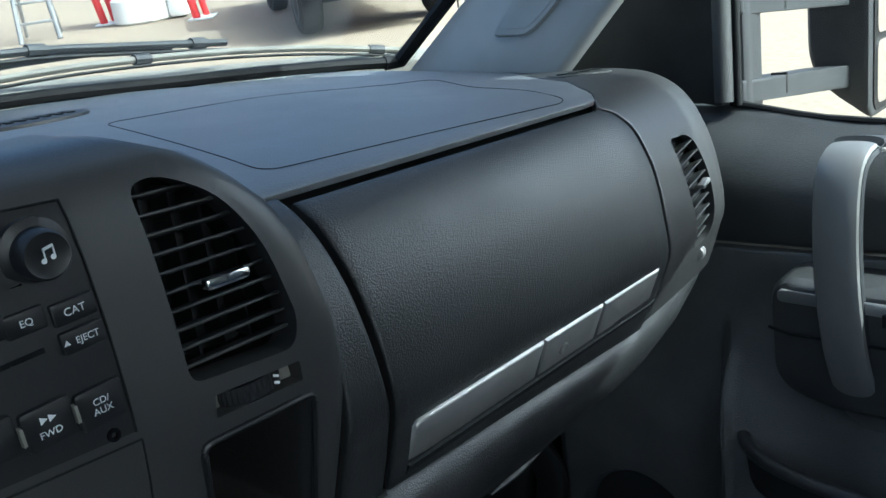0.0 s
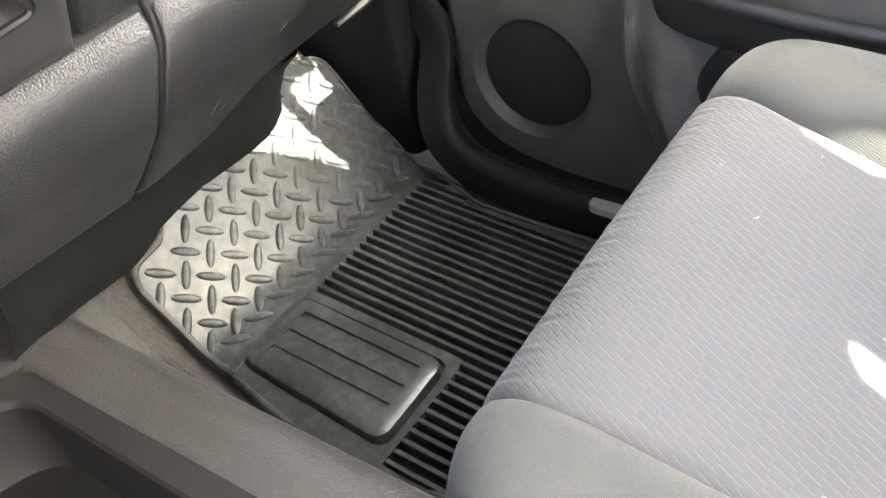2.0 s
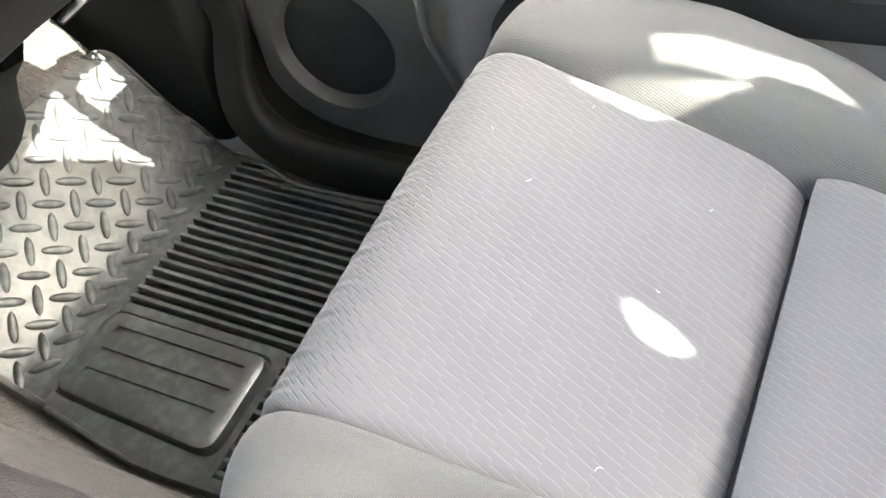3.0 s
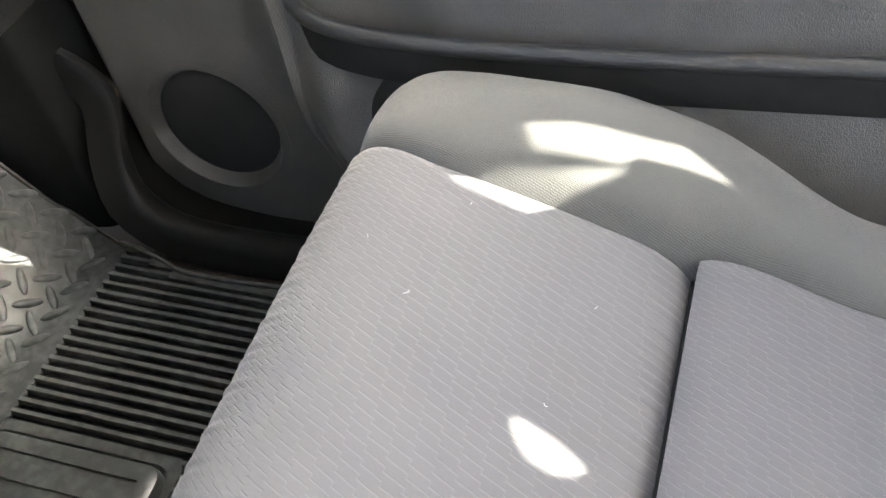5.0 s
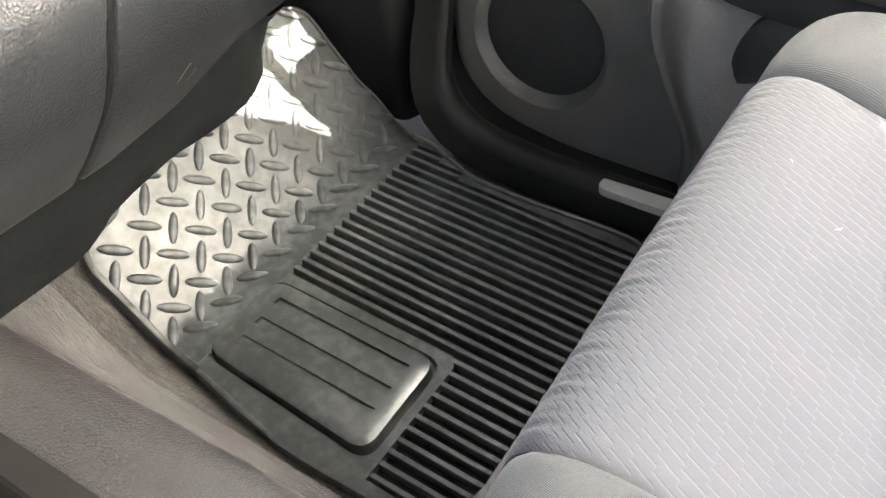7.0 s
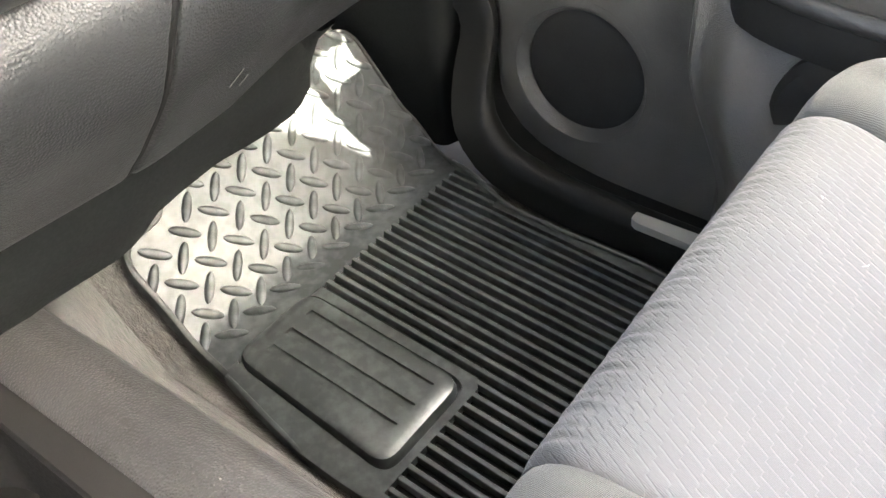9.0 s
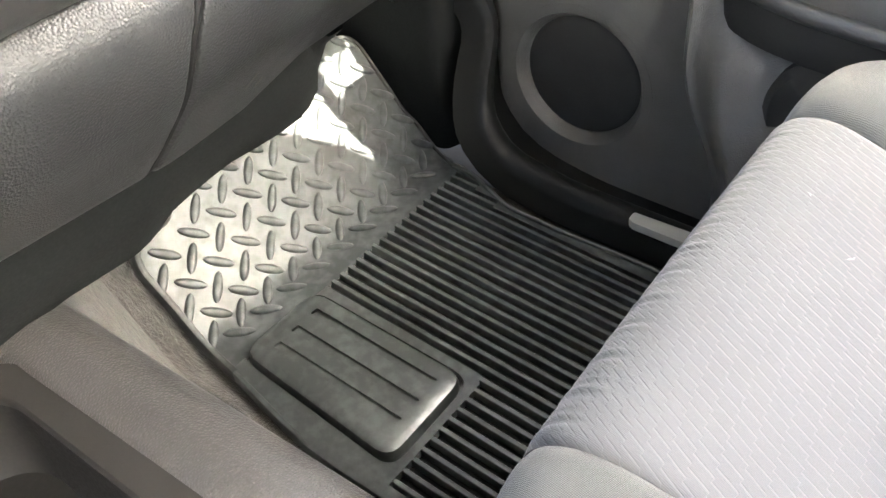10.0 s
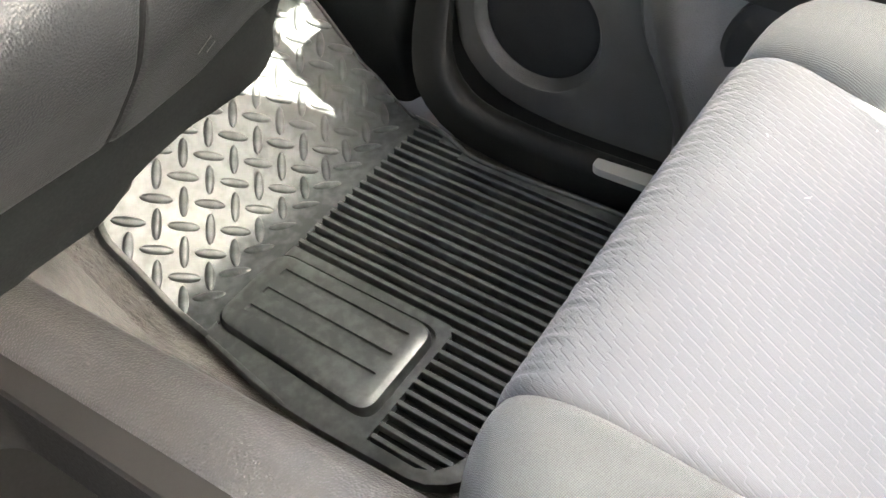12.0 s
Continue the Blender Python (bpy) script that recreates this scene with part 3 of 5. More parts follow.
def door_lower(u, v):
    y, z = -0.005 - 0.93 * u, -0.02 + 0.572 * v
    x = 0.305 - 0.014 * ease(0.045, -0.02, z) + 0.014 * ease(0.34, 0.46, z)
    edge = -0.262
    bulge = ease(edge + 0.006, edge - 0.012, y) * ease(0.50, 0.38, z)
    crest = math.exp(-((y - edge + 0.009) / 0.0085) ** 2) * ease(0.46, 0.36, z)
    x -= 0.024 * bulge + 0.011 * crest - 0.020 * bulge * ease(edge - 0.012, edge - 0.09, y) + 0.014 * bulge * ease(edge - 0.09, edge - 0.2, y) + 0.065 * ease(0.36, 0.12, z) * ease(edge, edge - 0.06, y)
    # The ridge runs to the rear as it comes down.
    run = 0.05 * ease(0.24, 0.08, z) * ease(-0.17, -0.262, y) * ease(-0.55, -0.30, y)
    return (x + 0.02 * ease(-0.03, -0.005, y), y - run, z)


def door_upper(u, v):
    y, z = -0.03 - 0.90 * u, 0.556 + 0.16 * v
    return (0.324 - 0.010 * math.sin(math.pi * min(v * 1.15, 1)) + 0.050 * v ** 3, y, z - (0.004 + 0.020 * ease(-0.24, -0.42, y) + 0.012 * u) * v)


SPEAKER = (-0.132, 0.152)
panel_face = skin(door_lower, 1.0, 0.57, 260, 70, 0.015, 0.004, EYE_SIDE)
part("lower_panel", cut(panel_face, [moved(lathe([(0.0001, -0.06), (0.0938, -0.06), (0.0938, 0.06), (0.0001, 0.06)], 72), pose(0.303, *SPEAKER, 0, -90, 0))]), DOOR, door)
part("upper_panel", skin(door_upper, 1.2, 0.165, 20, 18, 0.012, 0.005, EYE_SIDE), DOOR_TOP, door)
part("belt_seal", tube([(0.372, -0.255, 0.708), (0.372, -0.297, 0.700), (0.372, -0.328, 0.694), (0.372, -0.36, 0.689), (0.372, -0.42, 0.684), (0.372, -0.6, 0.680), (0.372, -0.93, 0.672)], 0.004, 8), SEAL, door)
part("outer_skin", box(0.40, 0.425, -0.94, -0.02, -0.05, 0.655, 0.004), PAINT, door)
# Window frame, sail panel and glass.
part("sail_panel", prism(rounded([(-0.02, 0.745), (-0.09, 0.80), (-0.165, 0.885), (-0.252, 0.94), (-0.256, 0.706), (-0.20, 0.715)], 0.006, 3), lambda a, b, d: (0.352 + d, a, b), 0.02, 0.003), DOOR_DARK, door, "black sail panel")
part("window_frame", tube([(0.36, -0.252, 0.711), (0.362, -0.252, 0.98)], 0.0115, 12), DOOR_TOP, door)
part("run_channel", tube([(0.366, -0.266, 0.706), (0.368, -0.266, 0.98)], 0.0045, 10), SEAL, door)
part("frame_slope", tube([(0.362, 0.02, 0.74), (0.362, -0.12, 0.83), (0.352, -0.28, 0.97), (0.32, -0.46, 1.14), (0.271, -0.62, 1.31)], 0.014, 10), SEAL, door)
part("frame_top", tube([(0.271, -0.60, 1.31), (0.271, -0.85, 1.315)], 0.010, 10), SEAL, door)
pane_rows = [[(0.376 - 0.103 * max((z - 0.85) / 0.46, 0) ** 1.3, y, z) for y in (-0.85, interp([(0.69, -0.28), (0.97, -0.28), (1.31, -0.62)], z))] for z in (0.66, 0.80, 0.88, 0.97, 1.06, 1.15, 1.24, 1.31)]
pane = part("window_glass", quads(pane_rows), GLASS, door)
pane.visible_shadow = False
# Speaker: a dish that sinks into the panel towards the cloth grille.
dish = [(0.0738, -0.0165), (0.0745, -0.0138), (0.0770, -0.0118), (0.0810, -0.0045), (0.0832, -0.0010), (0.0865, -0.0001), (0.0945, 0.0), (0.0950, -0.004), (0.0950, -0.0240), (0.0738, -0.0240)]
speaker = part("speaker_ring", moved(lathe(dish, 72), pose(0.3046, *SPEAKER, 0, -90, 0)), DOOR, door)
part("speaker_grille", moved(lathe([(0.001, -0.0125), (0.04, -0.0128), (0.068, -0.0138), (0.0725, -0.0150), (0.0737, -0.0165), (0.0737, -0.0230), (0.001, -0.0230)], 72), pose(0.3046, *SPEAKER, 0, -90, 0)), DOOR_DARK, speaker, "black cloth speaker grille")
# Shelf of the door pull, with a dished top and a rolled lip.
shelf_path = smooth_curve([(0.302, -0.285, 0.338), (0.268, -0.305, 0.335), (0.246, -0.345, 0.329), (0.236, -0.42, 0.322), (0.233, -0.55, 0.315), (0.236, -0.88, 0.306)], 34)
part("shelf_lip", tube([p[:] for p in shelf_path], 0.0085, 10), DOOR_TOP, door)
rows = []
for p in shelf_path:
    inner = Vector((0.308, p.y, p.z))
    rows.append([inner + Vector((0, 0, -0.03)), p.lerp(inner, 0.55) + Vector((0, 0, -0.026)), p.lerp(inner, 0.18) + Vector((0, 0, -0.012)), p.copy(),
                 p + Vector((0.0, 0, -0.012)), p.lerp(inner, 0.22) + Vector((0, 0, -0.056)), inner + Vector((0, 0, -0.080))])
part("shelf_tray", quads(rows), DOOR_DARK, door, "black shelf under the armrest")
# Armrest pod with its switch plate, and the silver pull.
pod = prism(rounded([(-0.338, 0.425), (-0.335, 0.545), (-0.75, 0.535), (-0.75, 0.40), (-0.40, 0.405)], [0.05, 0.03, 0.01, 0.01, 0.06], 6), lambda a, b, d: (0.252 + d, a, b), 0.07, 0.016)
armrest = part("armrest", pod, DOOR_TOP, door)
part("armrest_seam", tube([(0.2515, -0.338, 0.492), (0.2505, -0.36, 0.487), (0.2505, -0.75, 0.482)], 0.0016, 6), SEAL, armrest)
part("switch_plate", prism(rounded([(-0.347, 0.522), (-0.348, 0.535), (-0.47, 0.530), (-0.47, 0.517)], 0.008, 4), lambda a, b, d: (0.2495 + d, a, b), 0.006, 0.002), SILVER, armrest, "silver switch plate")
part("switch", box(0.246, 0.252, -0.475, -0.448, 0.508, 0.522, 0.002), BUTTON, armrest)
bar = smooth_curve([(0.328, -0.418, 0.668), (0.286, -0.411, 0.674), (0.262, -0.407, 0.660), (0.252, -0.406, 0.625), (0.248, -0.407, 0.57), (0.248, -0.411, 0.515), (0.252, -0.418, 0.46), (0.268, -0.428, 0.41), (0.300, -0.440, 0.375)], 36)


def bar_mesh(path, half, deep, shift=0.0):
    rws = []
    for k, p in enumerate(path):
        d = (path[min(k + 1, len(path) - 1)] - path[max(k - 1, 0)]).normalized()
        across = Vector((0, 1, 0))
        up = across.cross(d).normalized()
        if up.x > 0:
            up = -up
        q = p + up * shift
        rws.append([q + across * (half * math.cos(a) * (1 if abs(math.cos(a)) > 0.9 else 1.0)) + up * (deep * math.copysign(abs(math.sin(a)) ** 0.6, math.sin(a))) for a in (2 * math.pi * i / 16 for i in range(16))])
    bm = quads(rws, True)
    bm.verts.ensure_lookup_table()
    bm.faces.new([bm.verts[i] for i in range(16)])
    bm.faces.new([bm.verts[len(bm.verts) - 16 + i] for i in range(16)])
    return bm


pull = part("pull_handle", bar_mesh(bar, 0.0235, 0.007, -0.004), MIRROR_BODY, door)
part("pull_face", bar_mesh(bar[2:], 0.0215, 0.0055, 0.002), PULL, pull, "silver painted pull handle")
# Bottle pocket, low down behind the seat's edge.
part("bottle_pocket", moved(lathe([(0.001, 0.0), (0.045, 0.0), (0.052, -0.006), (0.052, -0.02), (0.001, -0.02)], 40), pose(0.2525, -0.41, 0.215, 0, -90, 0) @ Matrix.Diagonal((1.15, 1, 1, 1))), DOOR_DARK, door, "black bottle pocket")

# The whole door stands a little further out, seen from the driver's side.
door_shift = Matrix.Translation((-0.52, -0.61, 0.75)) @ Matrix.Scale(1.062, 4) @ Matrix.Translation((0.52, 0.61, -0.75))
for piece in door.children_recursive:
    piece.data.transform(door_shift)

# ---- kick panel and sill ----
def kick_point(u, v):
    y, z = 0.036 + 0.28 * u, -0.01 + 0.60 * v
    return (0.305 - 0.016 * math.sin(math.pi * u) - 0.008 * v + 0.10 * ease(0.075, 0.036, y) ** 2, y, z)


kick = part("kick_panel", skin(kick_point, 0.33, 0.6, 40, 14, 0.012, 0.0, EYE_SIDE), CLOSE_OUT)
tagged(kick, "black plastic kick panel ahead of the door", "kick panel", kind="structure")
hinge_post = part("wall_hinge_post", box(0.385, 0.47, 0.038, 0.45, -0.05, 0.72, 0.004), SEAL)
tagged(hinge_post, "black door hinge post ahead of the door", "wall", kind="structure")
def sill_x(w, z):
    """The roll narrows where it climbs the hinge post and tucks in behind the kick panel."""
    tuck = 0.065 * ease(0.08, 0.20, z)
    return tuck + (0.285 + (w - 0.285) * interp([(0.07, 1.0), (0.20, 0.62), (0.40, 0.5)], z) if w < 0.3 else w)


sill_rows, sill_path = [], smooth_curve([(0, 0.050, 0.235), (0, 0.022, 0.215), (0, -0.003, 0.175), (0, -0.022, 0.115), (0, -0.055, 0.055), (0, -0.12, 0.034), (0, -0.22, 0.026), (0, -0.45, 0.020), (0, -0.9, 0.015)], 60)
for k, p in enumerate(sill_path):
    d = (sill_path[min(k + 1, 60)] - sill_path[max(k - 1, 0)]).normalized()
    n = Vector((0, d.z, -d.y))
    sill_rows.append([Vector((x, p.y, p.z)) + n * off for x, off in ((sill_x(w, p.z), o) for w, o in ((0.246, -0.045), (0.2500, -0.014), (0.2535, -0.004), (0.260, 0.0015), (0.269, 0.0025), (0.279, 0.0008), (0.287, -0.005), (0.293, -0.016), (0.302, -0.040), (0.40, -0.055)))])
sill = part("trim_sill", quads(sill_rows), SILL)
tagged(sill, "black plastic door sill trim with a rolled edge", "sill trim", kind="structure")
plate = thing("scuff_plate", (0.26, -0.3, 0.026), "light grey scuff plate on the door sill", "scuff plate")
part("plate", prism(rounded([(0.2535, -0.232), (0.2665, -0.232), (0.271, -0.42), (0.246, -0.42), (0.2485, -0.240)], 0.003, 3), lambda a, b, d: (a, b, 0.0285 + (b + 0.22) * 0.025 - d), 0.010, 0.0015), PILLAR, plate)

# ---- dashboard ----
dash = thing("dashboard", (0.0, -0.1, 0.5), "dark charcoal grained dashboard with two glove boxes", "dashboard")
UPPER = smooth_curve([(0.45, 0.806), (0.25, 0.800), (0.05, 0.789), (-0.10, 0.778), (-0.18, 0.769), (-0.222, 0.757), (-0.250, 0.735), (-0.269, 0.70), (-0.280, 0.66), (-0.284, 0.62), (-0.277, 0.595), (-0.268, 0.568), (-0.258, 0.543)], 240)
LOWER = smooth_curve([(-0.238, 0.548), (-0.252, 0.541), (-0.261, 0.527), (-0.260, 0.510), (-0.248, 0.483), (-0.228, 0.458), (-0.211, 0.438), (-0.201, 0.428), (-0.187, 0.429)], 120)
Y_DRIFT = [(-0.7, 0.0), (-0.25, 0.0), (0.09, -0.021), (0.16, -0.016), (0.22, -0.010), (0.25, -0.007), (0.275, -0.003), (0.29, 0.006), (0.302, 0.028), (0.312, 0.07)]


def dash_place(x, y, z):
    w = min(max((-0.08 - y) / 0.12, 0), 1) * min(max((z - 0.43) / 0.11, 0), 1)
    # The top falls away towards the door.
    dip = 0.016 * ease(-0.05, 0.25, x) * ease(-0.22, -0.02, y) * ease(0.74, 0.76, z)
    return Vector((x, y + interp(Y_DRIFT, x) * w, z - dip))


def s_at(curve, z):
    k = min(range(len(curve)), key=lambda i: abs(curve[i][1] - z) if curve[i][0] < -0.17 else 9)
    return k / (len(curve) - 1)


def curve_at(curve, s):
    q = min(max(s, 0), 1) * (len(curve) - 1)
    k = min(int(q), len(curve) - 2)
    return curve[k].lerp(curve[k + 1], q - k)


def dash_patch(curve, s0, s1, x0, x1, out=0.0):
    """A face of the dash from curve's s0 to s1; x0 and x1 give its sides by height."""
    def f(u, v):
        p = curve_at(curve, s0 + (s1 - s0) * v)
        t = curve_at(curve, s0 + (s1 - s0) * v + 0.005) - curve_at(curve, s0 + (s1 - s0) * v - 0.005)
        nrm = Vector((t.y, -t.x)).normalized() * out
        if nrm.x > 0:
            nrm = -nrm
        a, b = x0(p[1]) if callable(x0) else x0, x1(p[1]) if callable(x1) else x1
        return dash_place(a + (b - a) * u, p[0] + nrm.x, p[1] + nrm.y)
    return f


stack_right = lambda z: interp([(0.53, -0.289), (0.60, -0.286), (0.65, -0.2835), (0.70, -0.2865), (0.75, -0.298), (0.775, -0.310), (0.795, -0.328), (0.81, -0.345), (0.824, -0.375)], z)
LID_TOP = s_at(UPPER, 0.757)
lid_left = lambda z: interp([(0.54, -0.236), (0.62, -0.240), (0.70, -0.245), (0.755, -0.250)], z)
lid_right = lambda z: interp([(0.54, 0.090), (0.575, 0.105), (0.60, 0.113), (0.65, 0.111), (0.70, 0.116), (0.735, 0.116), (0.748, 0.110), (0.757, 0.094)], z)
core = dash_patch(UPPER, 0.02, 1.0, -0.300, 0.296)
part("core", skin(lambda u, v: core(u, v) + Vector((0, 0.011, -0.011)), 0.9, 1.0, 40, 60, 0.01, 0, EYE_SIDE), BODY, dash)
pad_right = lambda z: interp([(0.757, 0.104), (0.769, 0.150), (0.776, 0.210), (0.781, 0.262), (0.785, 0.300)], z)
top_pad = part("top_pad", skin(dash_patch(UPPER, 0.0, LID_TOP - 0.006, -0.62, pad_right), 0.92, 0.72, 60, 60, 0.005, 0.0008, (0, -0.5, 2)), DASH_SKYLIT, dash)
PAD_END = min(range(len(UPPER)), key=lambda i: abs(UPPER[i][0] - 0.01)) / (len(UPPER) - 1)
lid = part("upper_glove_box_lid", skin(dash_patch(UPPER, LID_TOP + 0.007, 1.0, lid_left, lid_right), 0.39, 0.23, 50, 50, 0.010, 0.003, EYE_SIDE), DASH, dash)
part("column", skin(dash_patch(UPPER, LID_TOP - 0.004, 1.0, lambda z: stack_right(z) + 0.0035, lambda z: lid_left(z) - 0.0050), 0.04, 0.23, 10, 40, 0.010, 0.004, EYE_SIDE), DASH, dash)
end_left = lambda z: pad_right(z) + 0.0006 if z > 0.757 else lid_right(z) + 0.0035
end_right = lambda z: interp([(0.54, 0.268), (0.60, 0.296), (0.65, 0.307), (0.70, 0.304), (0.757, 0.296), (0.775, 0.300), (0.785, 0.3012)], z)
end_panel = skin(dash_patch(UPPER, PAD_END, 0.99, end_left, end_right), 0.16, 0.42, 40, 90, 0.010, 0.0008, EYE_SIDE)


def on_dash(x, z, d, curve=UPPER):
    """The dash's face at x and height z, d metres in from it."""
    p = curve_at(curve, s_at_fine(curve, z))
    q = dash_place(x, p[0], p[1])
    return q + Vector((0, d, 0))


def s_at_fine(curve, z):
    n = len(curve) - 1
    for k in range(n):
        a, b = curve[k], curve[k + 1]
        if a[0] < -0.17 and b[1] <= z <= a[1]:
            return (k + (a[1] - z) / max(a[1] - b[1], 1e-9)) / n
    return 1.0


# Outboard vent in the end panel.
vent_r = [(0.171, 0.711), (0.212, 0.709), (0.226, 0.70), (0.237, 0.665), (0.239, 0.63), (0.229, 0.598), (0.188, 0.596), (0.182, 0.63), (0.176, 0.67)]
hole = prism(rounded(vent_r, 0.008, 4), lambda a, b, d: (a, -0.34 + d, b), 0.085)
part("end_panel", cut(end_panel, [hole]), STACK, dash, "satin grey end panel round a vent")
vent2 = part("outboard_vent", prism(rounded([(0.5 * (a - 0.208) * 2.05 + 0.208, (b - 0.65) * 1.02 + 0.65) for a, b in vent_r], 0.008, 4), lambda a, b, d: (a, -0.252 + d, b), 0.02), BODY, dash)
for k in range(9):
    z = 0.604 + 0.0113 * k
    xa = interp([(0.59, 0.188), (0.66, 0.178), (0.71, 0.171)], z) + 0.002
    xb = interp([(0.59, 0.226), (0.61, 0.232), (0.66, 0.237), (0.69, 0.229), (0.71, 0.210)], z) - 0.002
    part("slat", moved(box(-(xb - xa) / 2, (xb - xa) / 2, -0.009, 0.009, -0.0011, 0.0011, 0.0008, 1), pose((xa + xb) / 2, on_dash((xa + xb) / 2, z, 0.011).y, z, -22, -8, 6)), STACK, vent2)
part("vent_tab", moved(box(-0.010, 0.010, -0.004, 0.004, -0.0025, 0.0025, 0.0015), pose(0.216, on_dash(0.216, 0.658, -0.001).y, 0.658, 0, -10, 6)), SILVER, vent2, "silver vent tab")
part("thumb_wheel", moved(lathe([(0.004, -0.006), (0.0075, -0.0055), (0.008, 0), (0.0075, 0.0055), (0.004, 0.006)], 20), pose(0.218, on_dash(0.218, 0.583, 0.003).y, 0.583, 0, 90, 8)), SILVER, vent2, "silver vent wheel")
# Airbag seam and defroster slots on the top pad.
def on_top(x, y, d=0.0):
    n = len(UPPER) - 1
    for k in range(n):
        a, b = UPPER[k], UPPER[k + 1]
        if b[0] <= y <= a[0] and a[1] > 0.75:
            t = (a[0] - y) / max(a[0] - b[0], 1e-9)
            return dash_place(x, y, a[1] + (b[1] - a[1]) * t) + Vector((0, 0, d))
    return dash_place(x, y, 0.806) + Vector((0, 0, d))


ring = rounded([(-0.235, -0.180), (0.085, -0.205), (0.235, 0.07), (-0.175, 0.135)], [0.02, 0.02, 0.03, 0.02], 6)
ring = [Vector(a).lerp(Vector(b), t / 8) for a, b in zip(ring, ring[1:] + ring[:1]) for t in range(8)]
part("airbag_seam", tube([on_top(p.x, p.y, 0.0001) for p in ring] + [on_top(ring[0].x, ring[0].y, 0.0001)], 0.0007, 6, 0.6, False), SEAL, top_pad)
grille = prism([(0.075 * math.cos(a) - 0.205, 0.030 * math.sin(a) + 0.245) for a in (2 * math.pi * k / 32 for k in range(32))], lambda a, b, d: on_top(a, b, 0.004 - d), 0.008, 0.003)
sp = part("speaker_cover", grille, STACK, top_pad, "oval speaker cover")
for k in range(9):
    part("slot", box(-0.262 + 0.013 * k, -0.255 + 0.013 * k, 0.232, 0.258, on_top(-0.258 + 0.013 * k, 0.245).z + 0.003, on_top(-0.258 + 0.013 * k, 0.245).z + 0.0048), BODY, sp)
side_slot = part("side_defroster", prism(rounded([(0.225, -0.125), (0.255, -0.085), (0.300, -0.13), (0.27, -0.165)], 0.008, 4), lambda a, b, d: on_top(a, b, 0.0012 - d), 0.006, 0.001), STACK, top_pad)
for k in range(3):
    part("slot", moved(box(-0.003, 0.003, -0.012, 0.012, 0, 0.001), Matrix.Translation(on_top(0.25 + 0.012 * k, -0.117 - 0.008 * k, 0.0016)) @ pose(0, 0, 0, 0, 0, 40)), BODY, side_slot)


# Silver strips below the lid.
def strip_put(a, b, d):
    """a is x, b runs 0 (bottom) to 1 (top) across the strip."""
    lo, hi = dash_place(a, -0.263, 0.5605), dash_place(a, -0.2775, 0.5955)
    n = (hi - lo).cross(Vector((1, 0, 0))).normalized()
    if n.y > 0:
        n = -n
    return lo.lerp(hi, b) + n * (0.0035 - d) + Vector((0, -0.010, 0.044)) * (a + 0.23)


for x0, x1, r in ((-0.224, -0.0805, (0.16, 0.02, 0.02, 0.16)), (-0.0785, 0.0010, 0.02), (0.0030, 0.090, (0.02, 0.06, 0.06, 0.02))):
    n = 8
    low = [(x0 + (x1 - x0) * i / n, 0.03 + 0.05 * (x0 + (x1 - x0) * i / n > 0.03)) for i in range(n + 1)]
    top = [(x1 - (x1 - x0) * i / n, 1.0) for i in range(n + 1)]
    poly = low + top
    if x0 < -0.2:
        poly = [(x0 + 0.0012, 0.09)] + low[1:] + top[:-1] + [(x0 + 0.004, 1.0), (x0 + 0.0008, 0.90)]
    bm = bmesh.new()
    for inset, d in ((0.0, 0.009), (0.0, 0.0025), (0.0012, 0.0006), (0.0022, 0.0)):
        for (a, b) in poly:
            ca, cb = (x0 + x1) / 2, 0.5
            bm.verts.new(strip_put(a + math.copysign(min(inset, abs(a - ca)), ca - a), b + (cb - b) * 2 * inset / 0.038, d))
    bm.verts.ensure_lookup_table()
    m = len(poly)
    for r_ in range(3):
        for k in range(m):
            bm.faces.new([bm.verts[r_ * m + k], bm.verts[r_ * m + (k + 1) % m], bm.verts[(r_ + 1) * m + (k + 1) % m], bm.verts[(r_ + 1) * m + k]])
    bm.faces.new([bm.verts[3 * m + k] for k in range(m)])
    bm.faces.new([bm.verts[k] for k in reversed(range(m))])
    part("trim_strip", bm, SILVER, lid, "silver painted trim strip")
latch_at = strip_put(-0.0485, 0.42, 0.0)
part("lock", moved(lathe([(0.0015, 0.0006), (0.0045, 0.0012), (0.0058, 0.0004), (0.006, -0.003), (0.0015, -0.003)], 24), Matrix.Translation(latch_at) @ pose(0, 0, 0, 112, 0, 0)), SILVER, lid, "round glove box lock")
# Finger slot under the strips: a flat dark sheet stands in for its shade.
part("grip_shade", skin(lambda u, v: dash_place(-0.222 + 0.325 * u, -0.267 + 0.012 * v - 0.004 * u, 0.558 - 0.016 * v + 0.014 * u), 0.32, 0.02, 30, 4, 0.004, 0.0, EYE_SIDE), BODY, lid)

# Lower roll of the dash: bolster left of the seam, lower glove box door right of it.
def low_place(x, y, z):
    k = interp([(-0.40, 1.04), (-0.25, 1.13), (-0.20, 1.10), (-0.15, 0.99), (-0.08, 0.96), (0.02, 0.96), (0.12, 0.91), (0.20, 0.70), (0.26, 0.36), (0.30, 0.15)], x)
    zt = 0.548
    p = dash_place(x, y, z)
    t = dash_place(x, -0.238, zt)
    return Vector((x, t.y + (p.y - t.y) * (0.4 + 0.6 * k), t.z + (p.z - t.z) * k))


def low_patch(x0, x1):
    def f(u, v):
        p = curve_at(LOWER, v)
        a, b = x0(p[1]) if callable(x0) else x0, x1(p[1]) if callable(x1) else x1
        return low_place(a + (b - a) * u, p[0], p[1])
    return f


